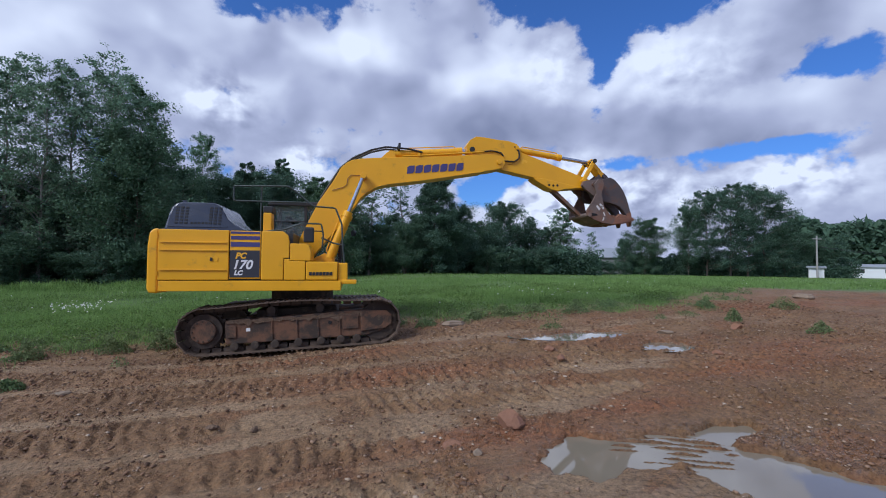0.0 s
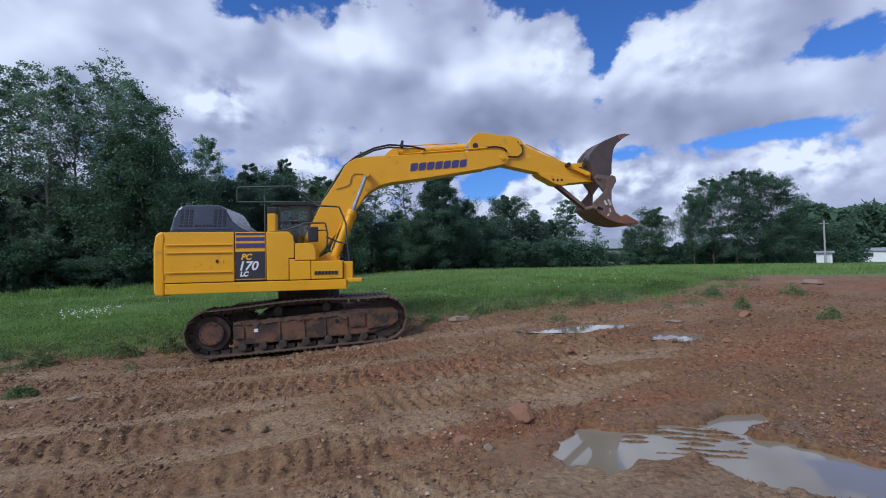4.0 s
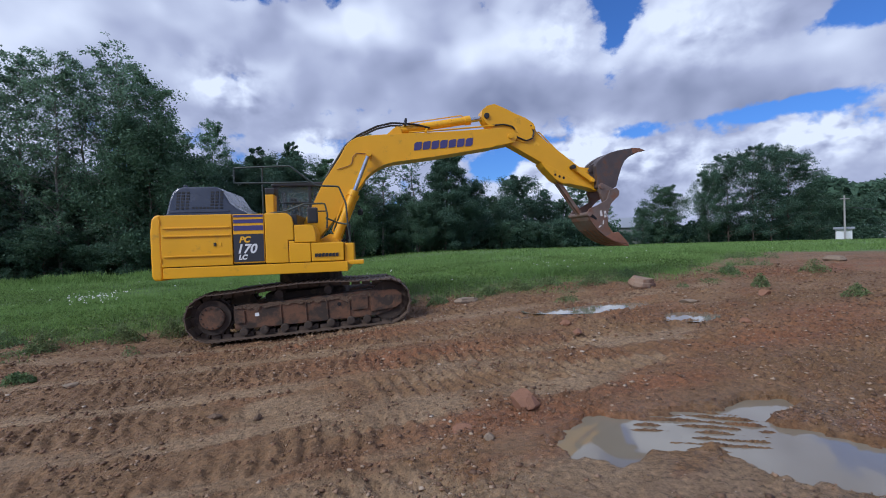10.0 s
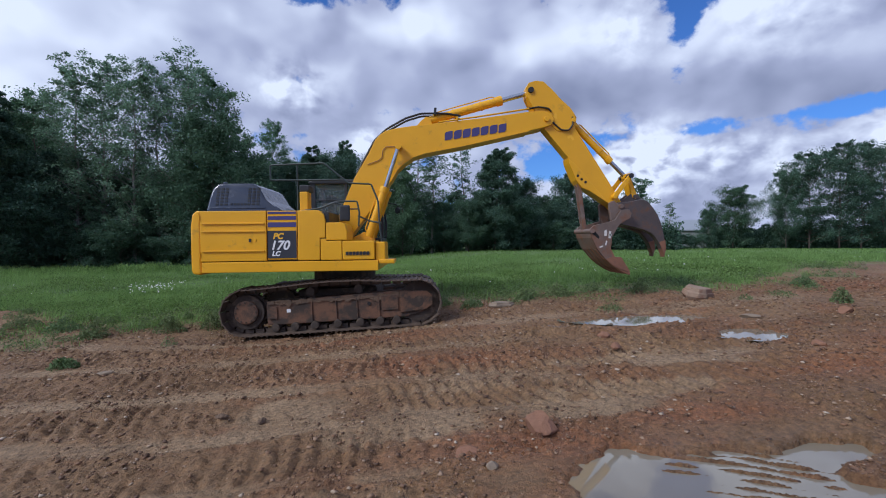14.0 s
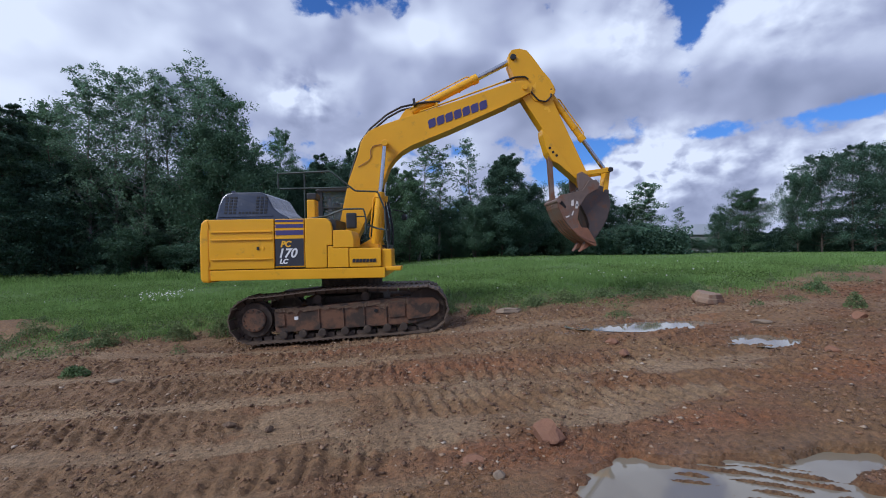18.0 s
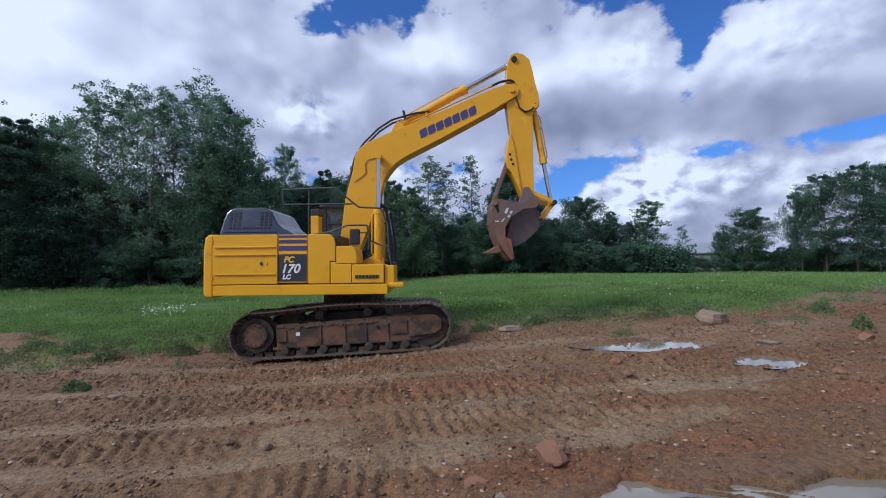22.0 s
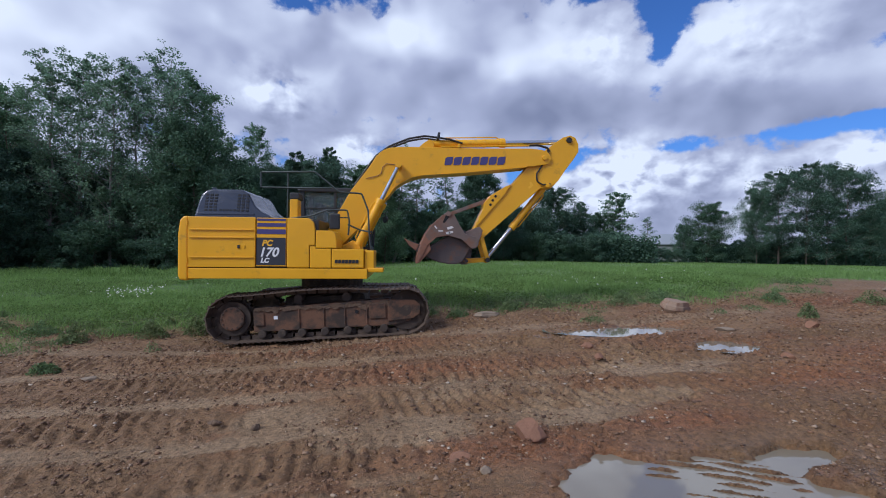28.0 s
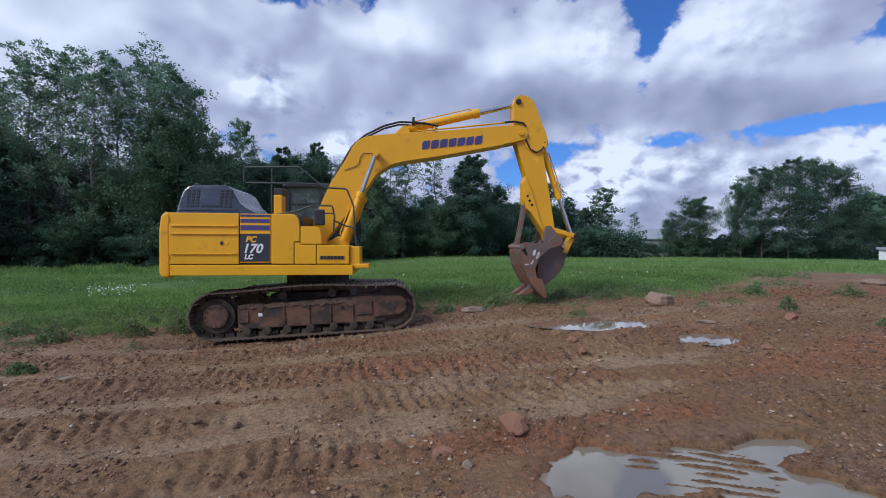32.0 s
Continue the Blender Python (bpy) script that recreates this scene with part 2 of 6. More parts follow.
DARKSTEEL = material("dark_worn_steel", (0.088, 0.070, 0.066), 0.5, metal=0.3, vary=0.4, scale=4, bump=0.3, bump_scale=30, stain=(0.15, 0.075, 0.045), stain_amount=0.3, stain_scale=4)
TEETH = material("worn_rust", (0.21, 0.098, 0.058), 0.6, metal=0.2, vary=0.3, scale=7, bump=0.25, bump_scale=40, stain=(0.13, 0.08, 0.065), stain_amount=0.35, stain_scale=6)
CHALK = material("chalk_mark", (0.55, 0.52, 0.50), 0.8, vary=0.3, scale=20)
TRACK = material("muddy_track", (0.042, 0.029, 0.021), 0.8, metal=0.05, vary=0.3, scale=8, bump=0.4, bump_scale=50, stain=(0.12, 0.082, 0.055), stain_amount=0.35, stain_scale=6)
FRAME = material("track_frame_rust", (0.140, 0.066, 0.034), 0.75, vary=0.35, scale=5, bump=0.35, bump_scale=40, stain=(0.042, 0.028, 0.02), stain_amount=0.75, stain_scale=5)
CHROME = material("chrome_rod", (0.5, 0.52, 0.56), 0.2, metal=1.0, vary=0.05, bump=0)
RUBBER = material("hose_rubber", (0.015, 0.015, 0.016), 0.55, vary=0.2)
RAIL = material("rail_paint", (0.030, 0.042, 0.038), 0.45, vary=0.2)
SHOE = material("worn_track_shoe", (0.088, 0.060, 0.042), 0.7, metal=0.1, vary=0.35, scale=9, bump=0.4, bump_scale=50, stain=(0.055, 0.038, 0.028), stain_amount=0.4, stain_scale=5)
MUD = material("caked_mud", (0.12, 0.078, 0.050), 0.95, vary=0.35, scale=9, bump=0.9, bump_scale=30, bump_dist=0.03)
INTERIOR = material("cab_interior", (0.03, 0.03, 0.033), 0.7, vary=0.2)
ROCKMAT = material("red_sandstone", (0.20, 0.098, 0.056), 0.85, vary=0.3, scale=9, bump=0.6, bump_scale=30, bump_dist=0.02, stain=(0.20, 0.10, 0.07), stain_amount=0.3, stain_scale=8)
SLABMAT = material("tan_sandstone", (0.27, 0.185, 0.125), 0.85, vary=0.3, scale=6, bump=0.5, bump_scale=30, bump_dist=0.02, stain=(0.20, 0.095, 0.055), stain_amount=0.5, stain_scale=5)
STONEMAT = material("pale_stone", (0.20, 0.15, 0.105), 0.85, vary=0.35, scale=9, bump=0.5, bump_scale=30, bump_dist=0.02)
BARK = material("bark", (0.13, 0.10, 0.08), 0.9, vary=0.35, scale=3, bump=0.6, bump_scale=12, bump_dist=0.03)
BIRCH = material("pale_bark", (0.19, 0.175, 0.155), 0.85, vary=0.4, scale=4, bump=0.4, bump_scale=12, bump_dist=0.02)
WALLWHITE = material("white_siding", (0.62, 0.63, 0.64), 0.7, vary=0.08, scale=0.5)
BARNGREY = material("weathered_siding", (0.16, 0.17, 0.165), 0.8, vary=0.2, scale=0.6)
ROOFGREY = material("grey_roof", (0.24, 0.26, 0.29), 0.6, vary=0.1, scale=0.5)
POLEWOOD = material("grey_pole", (0.30, 0.29, 0.28), 0.9, vary=0.2)


def glass_material():
    mt = bpy.data.materials.new("cab_glass")
    mt.use_nodes = True
    b = mt.node_tree.nodes["Principled BSDF"]
    b.inputs["Base Color"].default_value = (0.75, 0.85, 0.88, 1)
    b.inputs["Roughness"].default_value, b.inputs["Transmission Weight"].default_value, b.inputs["IOR"].default_value = 0.03, 0.95, 1.2
    return mt


def leaf_material(name, color, vary=0.5, through=0.25):
    mt = bpy.data.materials.new(name)
    mt.use_nodes = True
    nt = mt.node_tree
    b = nt.nodes["Principled BSDF"]
    N, L = nt.nodes.new, nt.links.new
    geo, info, tc, nz = N("ShaderNodeNewGeometry"), N("ShaderNodeObjectInfo"), N("ShaderNodeTexCoord"), N("ShaderNodeTexNoise")
    nz.inputs["Scale"].default_value, nz.inputs["Detail"].default_value = 0.5, 4
    L(tc.outputs["Object"], nz.inputs["Vector"])
    hsv = N("ShaderNodeHueSaturation")
    hsv.inputs["Color"].default_value = (*color, 1)
    a = N("ShaderNodeMath")
    a.operation = "MULTIPLY_ADD"
    L(geo.outputs["Random Per Island"], a.inputs[0])
    a.inputs[1].default_value, a.inputs[2].default_value = vary, 1 - vary / 2 - 0.3
    a2 = N("ShaderNodeMath")
    a2.operation = "MULTIPLY_ADD"
    L(nz.outputs["Fac"], a2.inputs[0])
    a2.inputs[1].default_value = 0.6
    L(a.outputs[0], a2.inputs[2])
    L(a2.outputs[0], hsv.inputs["Value"])
    h = N("ShaderNodeMath")
    h.operation = "MULTIPLY_ADD"
    L(info.outputs["Random"], h.inputs[0])
    h.inputs[1].default_value, h.inputs[2].default_value = 0.04, 0.48
    L(h.outputs[0], hsv.inputs["Hue"])
    L(hsv.outputs[0], b.inputs["Base Color"])
    b.inputs["Roughness"].default_value = 0.55
    b.inputs["Specular IOR Level"].default_value = 0.12
    tr, ad, out = N("ShaderNodeBsdfTranslucent"), N("ShaderNodeMixShader"), nt.nodes["Material Output"]
    L(hsv.outputs[0], tr.inputs[0])
    ad.inputs[0].default_value = through
    L(b.outputs[0], ad.inputs[1])
    L(tr.outputs[0], ad.inputs[2])
    L(ad.outputs[0], out.inputs[0])
    return mt


GLASS = glass_material()
LEAF = leaf_material("leaf_green", (0.135, 0.225, 0.13), 0.6, 0.4)
LEAFDARK = leaf_material("leaf_dark", (0.090, 0.152, 0.100), 0.55, 0.35)
LEAFPALE = leaf_material("leaf_pale", (0.18, 0.275, 0.185), 0.6, 0.45)
GRASS = leaf_material("grass_blades", (0.185, 0.295, 0.088), 0.7, 0.42)
HERB = leaf_material("herb_leaf", (0.125, 0.215, 0.062), 0.8, 0.35)
WEED = leaf_material("weed_leaf", (0.14, 0.19, 0.082), 0.8)
FLOWER = leaf_material("white_flower", (0.75, 0.75, 0.70), 0.1)


# ---- mesh helpers ----
def part(name, bm, mat, parent=None, label="", smooth=False, m=None):
    """Links a bmesh as one mesh object under a thing or a part."""
    me = bpy.data.meshes.new(name)
    bm.to_mesh(me)
    bm.free()
    for one in mat if isinstance(mat, (list, tuple)) else (mat,):
        me.materials.append(one)
    if smooth:
        for p in me.polygons:
            p.use_smooth = True
    ob = new(name, me)
    if parent:
        ob.parent = parent
    if m is not None:
        ob.matrix_basis = m
    if label:
        ob["label"] = label
    return ob


def bevel(bm, width, segments=2, sharp=30):
    es = [e for e in bm.edges if len(e.link_faces) == 2 and e.calc_face_angle(0) > radians(sharp)]
    bmesh.ops.bevel(bm, geom=es, offset=width, segments=segments, affect="EDGES", profile=0.6)
    return bm


def prism(points, y0, y1, width=0.0, bm=None, segments=2):
    """An outline in x, z drawn out along y."""
    bm = bm or bmesh.new()
    a = [bm.verts.new((x, y0, z)) for x, z in points]
    b = [bm.verts.new((x, y1, z)) for x, z in points]
    fs = [bm.faces.new(a), bm.faces.new(b[::-1])]
    n = len(points)
    for i in range(n):
        fs.append(bm.faces.new((a[i], b[i], b[(i + 1) % n], a[(i + 1) % n])))
    bmesh.ops.recalc_face_normals(bm, faces=bm.faces)
    if width:
        bevel(bm, width, segments)
    return bm


def strip(points, thick, y0, y1):
    """A bent plate that follows a line in x, z, thick below it."""
    bm = bmesh.new()
    rings = [[bm.verts.new(v) for v in ((x, y0, z), (x, y1, z), (x, y1, z - thick), (x, y0, z - thick))] for x, z in points]
    for a, b in zip(rings, rings[1:]):
        for k in range(4):
            bm.faces.new((a[k], a[(k + 1) % 4], b[(k + 1) % 4], b[k]))
    bm.faces.new(rings[0][::-1])
    bm.faces.new(rings[-1])
    bmesh.ops.recalc_face_normals(bm, faces=bm.faces)
    return bm


def box(x0, x1, y0, y1, z0, z1, width=0.0, bm=None):
    return prism([(x0, z0), (x1, z0), (x1, z1), (x0, z1)], y0, y1, width, bm)


def rod(p, q, r, segments=14, bm=None, r2=None):
    """A round bar from p to q."""
    bm = bm or bmesh.new()
    p, q = Vector(p), Vector(q)
    m = Matrix.Translation((p + q) / 2) @ (q - p).to_track_quat("Z", "Y").to_matrix().to_4x4()
    bmesh.ops.create_cone(bm, cap_ends=True, segments=segments, radius1=r, radius2=r if r2 is None else r2, depth=(q - p).length, matrix=m)
    return bm


def tube(points, r, segments=8, bm=None):
    """A bent pipe along points, its bends rounded."""
    bm = bm or bmesh.new()
    pts = [Vector(p) for p in points]
    line = [pts[0]]
    for a, b, c in zip(pts, pts[1:], pts[2:]):
        cut = min(0.45, 3 * r / max((a - b).length, 1e-6), 0.45)
        cut2 = min(0.45, 3 * r / max((c - b).length, 1e-6))
        line += [b.lerp(a, cut), b.lerp(a, cut * 0.3).lerp(b.lerp(c, cut2 * 0.3), 0.5), b.lerp(c, cut2)]
    line.append(pts[-1])
    rings, up = [], None
    for i, p in enumerate(line):
        d = (line[min(i + 1, len(line) - 1)] - line[max(i - 1, 0)]).normalized()
        if up is None:
            up = d.orthogonal().normalized()
        up = (up - d * up.dot(d)).normalized()
        side = d.cross(up)
        rings.append([bm.verts.new(p + r * (math.cos(a) * up + math.sin(a) * side)) for a in [2 * math.pi * k / segments for k in range(segments)]])
    for a, b in zip(rings, rings[1:]):
        for k in range(segments):
            bm.faces.new((a[k], a[(k + 1) % segments], b[(k + 1) % segments], b[k]))
    bm.faces.new(rings[0][::-1])
    bm.faces.new(rings[-1])
    bmesh.ops.recalc_face_normals(bm, faces=bm.faces)
    return bm


def smooth_noise(x, y, seed=0):
    """Value noise on numpy arrays, 0 to 1."""
    xi, yi = np.floor(x).astype(np.int64), np.floor(y).astype(np.int64)
    fx, fy = x - xi, y - yi
    fx, fy = fx * fx * (3 - 2 * fx), fy * fy * (3 - 2 * fy)

    def h(a, b):
        n = (a * 374761393 + b * 668265263 + seed * 974634777) & 0xFFFFFFFF
        n = ((n ^ (n >> 13)) * 1274126177) & 0xFFFFFFFF
        return ((n ^ (n >> 16)) & 0xFFFF) / 65535.0

    return (h(xi, yi) * (1 - fx) + h(xi + 1, yi) * fx) * (1 - fy) + (h(xi, yi + 1) * (1 - fx) + h(xi + 1, yi + 1) * fx) * fy


def fbm(x, y, octaves=4, seed=0, gain=0.5):
    total, amp, norm = 0, 1.0, 0
    for o in range(octaves):
        total, norm = total + amp * smooth_noise(x * 2**o, y * 2**o, seed + o), norm + amp
        amp *= gain
    return total / norm


def sstep(a, b, x):
    t = np.clip((x - a) / (b - a), 0, 1)
    return t * t * (3 - 2 * t)


# ---- ground ----
BIG_PUDDLE, STREAK_PUDDLE, SMALL_PUDDLE = 0.372, 0.690, 0.655


def ground_height(x, y):
    """The broad lie of the land: a muddy slope rising from the camera to a flat meadow."""
    x, y = np.asarray(x, float), np.asarray(y, float)
    p = 0.085 + 0.0532 * np.clip(x, -14, 60) + 0.0454 * y
    p = p - 0.25 * np.exp(-(((x + 0.7) / 2.7) ** 2) - ((y - 8.7) / 1.7) ** 2)
    p = p + 0.20 * np.exp(-(((x + 8.6) / 1.8) ** 2) - ((y - 10.4) / 0.8) ** 2)
    p = np.where(p > 0.85, 0.85 + 0.42 * np.tanh((p - 0.85) / 0.42), p)
    field = 0.40 + 0.62 * sstep(-6, 10, x) - 0.25 * sstep(25, 80, y) - 0.22 * sstep(-7, -20, x)
    w = sstep(9.5, 17, y - 0.25 * np.clip(x, 0, 30))
    z = p * (1 - w) + field * w
    near = sstep(-4, 1.0, y)
    z = z * near + (0.085 + 0.0532 * np.clip(x, -10, 12)) * (1 - near)
    for cx, cy, rx, ry, level in ((3.9, 2.45, 2.7, 1.1, BIG_PUDDLE + 0.05), (5.15, 6.88, 1.8, 0.55, STREAK_PUDDLE + 0.04), (6.15, 5.92, 0.85, 0.45, SMALL_PUDDLE + 0.04)):
        k = np.exp(-((((x - cx) / rx) ** 2 + ((y - cy) / ry) ** 2) ** 2))
        z = z * (1 - k) + level * k
    return z


def meadow(x, y):
    """1 where grass grows, 0 on the bare earth."""
    edge = 9.2 + 0.45 * sstep(0.5, 3, x) - 0.7 * sstep(-2.0, -4.0, x) + 0.35 * (np.sin(x * 1.3) + np.sin(x * 0.55 + 1)) + 1.0 * sstep(9, 14, x) + 1.0 * sstep(20, 60, x) + 3.0 * np.exp(-(((x - 16.5) / 3.2) ** 2))
    left_pit = np.exp(-(((x + 8.3) / 2.6) ** 2) - ((y - 9.9) / 1.2) ** 2)
    return sstep(-1.0, 2.0, y - edge + 2.6 * (fbm(x * 0.8, y * 0.8, 4, 5) - 0.5) + 2.2 * (fbm(x * 2.6, y * 2.2, 3, 6) - 0.5) - 3.2 * left_pit)


def basin(x, y):
    """How deep the puddles' beds lie."""
    f = fbm(x * 2.6, y * 2.6, 3, 40) - 0.5
    ragged = fbm(x * 9, y * 11, 2, 46) - 0.5

    def lobe(cx, cy, rx, ry, slope=0.0, wave=0.6):
        d = np.sqrt(((x - cx) / rx) ** 2 + ((y - cy - slope * (x - cx)) / ry) ** 2)
        return sstep(1.25, 0.8, d + wave * f + 0.35 * ragged)

    big = np.maximum.reduce([lobe(2.94, 2.88, 0.38, 0.36, 0.15), lobe(3.62, 2.88, 0.80, 0.36), lobe(4.22, 2.27, 0.66, 0.40, -0.30), lobe(4.05, 2.62, 0.45, 0.26), lobe(4.55, 3.14, 0.42, 0.19, 0.1), lobe(4.2, 2.98, 0.4, 0.2)])
    big = big * (1 - lobe(4.72, 2.82, 0.34, 0.15, -0.2)) * (1 - 0.9 * lobe(3.2, 2.36, 0.36, 0.12))
    g = fbm(x * 6, y * 13, 3, 43) - 0.5
    b4 = sstep(1.3, 0.75, np.sqrt(((x - 5.1) / 1.05) ** 2 + ((y - 6.86 - 0.2 * (x - 5.1)) / 0.33) ** 2) + 0.3 * f + 0.35 * g)
    b4 = np.maximum(b4, 0.8 * sstep(1.2, 0.75, np.sqrt(((x - 3.9) / 0.7) ** 2 + ((y - 6.6 - 0.12 * (x - 3.9)) / 0.09) ** 2) + 1.2 * g))
    b5 = sstep(1.2, 0.7, np.sqrt(((x - 6.15) / 0.56) ** 2 + ((y - 5.86) / 0.38) ** 2) + 0.5 * f + 1.2 * g)
    return 0.06 * big + 0.075 * np.maximum(b4, b5)


TRACKS = ((3.48, 0.32, 1.0), (4.47, 0.33, 1.0), (5.46, 0.36, 0.9), (6.85, 0.40, 0.7), (2.72, 0.26, 1.0), (7.9, 0.3, 0.5))


def tracks(x, y):
    """The old crawler tracks that run along x: how much of a track lies here, and how far across it."""
    inside, across = 0 * x, 0 * x
    for k, (cy, half, strength) in enumerate(TRACKS):
        line = cy + 0.10 * np.sin(x * 0.9 + k) + 0.035 * np.clip(x - 1.0, 0, 8) ** 1.3 * (k > 0) - 0.03 * np.clip(-x, 0, 8) * (k == 3)
        d = y - line
        here = sstep(half + 0.05, half - 0.06, np.abs(d)) * strength * sstep(9.0, 5.5, x) * np.maximum(sstep(0.30, 0.52, fbm(x * 0.7 + 9 * k, y * 1.2, 3, 21 + k) + 0.10), (k in (1, 2)) * sstep(0.6, 1.4, x) * sstep(5.2, 4.2, x))
        here = here * (1 - sstep(1.2, 2.2, x) * (k in (0, 4)))
        inside, across = np.maximum(inside, here), np.where(here > 0.02, d, across)
    return inside, across


def silt(x, y):
    """1 in the smooth bands of washed-out tan silt that lie between the tracks."""
    wob = 0.16 * (fbm(x * 0.8, y * 0.8, 3, 101) - 0.5) + 0.10 * np.sin(x * 0.9)
    edge = 1.6 * (fbm(x * 2.2, y * 4.5, 4, 103) - 0.5)
    out = 0 * x
    for cy, half, x0, x1 in ((3.97, 0.12, -9, 2.6), (4.96, 0.12, -9, 0.9), (6.15, 0.15, -9, 3.0), (3.08, 0.08, -6, 0.5), (7.55, 0.25, -7, 9)):
        d = np.abs(y - cy - wob - 0.03 * np.clip(x - 1, 0, 9) ** 1.3) / half
        out = np.maximum(out, sstep(1.25, 0.7, d + edge) * sstep(x0 - 0.5, x0 + 0.5, x) * sstep(x1 + 0.9, x1 - 0.9, x))
    for cx, cy, rx, ry in ((1.35, 3.95, 0.75, 0.30), (2.95, 4.02, 0.60, 0.24), (0.35, 4.3, 0.5, 0.3), (4.3, 5.2, 1.3, 0.25), (3.7, 4.35, 0.8, 0.25), (2.2, 4.95, 0.9, 0.28), (-6.2, 8.1, 1.4, 0.35), (1.0, 2.5, 0.9, 0.5), (2.3, 2.25, 0.8, 0.4), (3.3, 2.05, 0.7, 0.25)):
        out = np.maximum(out, sstep(1.25, 0.75, np.sqrt(((x - cx) / rx) ** 2 + ((y - cy) / ry) ** 2) + edge))
    return out * sstep(9.5, 8.6, y)


def red_earth(x, y):
    """1 where the freshly broken red subsoil lies."""
    n = fbm(x * 1.1, y * 1.6, 4, 131)
    out = 0.45 * sstep(0.50, 0.66, n) * sstep(-4, 2, x)
    for cx, cy, rx, ry in ((2.4, 3.45, 1.1, 0.40), (3.9, 3.75, 1.0, 0.22), (1.6, 5.6, 1.6, 0.5), (8.2, 5.2, 1.6, 0.5), (12, 8.6, 5, 0.7), (6.6, 4.6, 1.8, 0.5), (0.2, 7.2, 2.0, 0.5)):
        out = np.maximum(out, 0.9 * np.exp(-((((x - cx) / rx) ** 2 + ((y - cy) / ry) ** 2) ** 1.5)) * sstep(0.3, 0.6, n + 0.12))
    return out


def surface_height(x, y):
    """The ground with ruts, lug prints, clods and puddle beds."""
    x, y = np.asarray(x, float), np.asarray(y, float)
    z = ground_height(x, y)
    bare = (1 - meadow(x, y)) * sstep(-1, 1.2, y) * sstep(26, 16, x)
    inside, across = tracks(x, y)
    smooth = silt(x, y)
    warp = fbm(x * 1.3, y * 1.3, 3, 11) - 0.5
    lugs = np.clip(1.5 * np.sin(2 * math.pi * (x + 0.22 * across + 0.30 * warp + 0.05 * fbm(x * 5, y * 5, 2, 35)) / 0.165), -1.0, 0.75)
    fade = 0.10 + 1.1 * sstep(0.36, 0.64, fbm(x * 2.0, y * 3.0, 3, 33))
    z = z + bare * inside * (0.019 * lugs * np.maximum(fade, 1.1 * sstep(0.8, 1.6, x)) - 0.014)
    # the low berms squeezed up beside the tracks, and long drag marks on the far clay
    z = z + bare * 0.020 * (fbm(x * 0.6, y * 4.2, 3, 57) - 0.5) * 2 * sstep(0.2, 1.0, 1 - inside)
    z = z + bare * 0.055 * (fbm(x * 1.1, y * 8.0 - x * 0.6, 4, 58, 0.6) - 0.5) * sstep(3.0, 5.0, x) * sstep(3.6, 4.6, y)
    lumps = fbm(x * 3.5, y * 5, 4, 51, 0.62) - 0.5
    crumbs = fbm(x * 14, y * 17, 2, 61, 0.65) - 0.5
    clods = np.clip(fbm(x * 12, y * 15, 3, 66, 0.65) - 0.55, 0, 1)
    still = np.maximum(0.62 * smooth, 0.75 * np.exp(-((((x - 3.7) / 2.1) ** 2 + ((y - 2.6) / 0.85) ** 2) ** 2)))
    rough = (0.55 + 0.9 * sstep(0.42, 0.62, fbm(x * 1.1, y * 2.0, 3, 71)) + 0.5 * red_earth(x, y)) * (1 - 0.85 * still)
    z = z + bare * (rough * (0.045 * lumps + 0.036 * crumbs + 0.13 * clods) - 0.010 * smooth)
    z = z + (1 - bare) * 0.05 * (fbm(x * 1.2, y * 1.2, 3, 81) - 0.5)
    bed = basin(x, y)
    calm = sstep(0.0, 0.03, bed)
    flat = np.where(y < 4.2, BIG_PUDDLE, np.where(y < 6.4, SMALL_PUDDLE, STREAK_PUDDLE))
    comb = np.clip(np.sin(2 * math.pi * (y * 0.93 + x * 0.37 + 0.10 * warp + 0.03 * fbm(x * 6, y * 6, 2, 96)) / 0.105), -0.3, 1) * sstep(1.15, 0.7, np.sqrt(((x - 3.75) / 0.62) ** 2 + ((y - 2.86) / 0.40) ** 2)) * (0.2 + 1.5 * fbm(x * 4, y * 4, 3, 95))
    z = z * (1 - calm) + calm * (flat + 0.03 - bed + 0.05 * (fbm(x * 5, y * 7, 3, 91) - 0.5) + 0.4 * (z - ground_height(x, y)))
    return z + 0.05 * np.clip(comb, -0.2, 1)


def axis(lo, hi, step, far, grow):
    core = list(np.arange(lo, hi, step))
    out, s = [core[-1]], step
    while out[-1] < far:
        s *= grow
        out.append(out[-1] + s)
    back, s = [core[0]], step
    while back[-1] > -far:
        s *= grow
        back.append(back[-1] - s)
    return np.array(back[:0:-1] + core + out[1:])


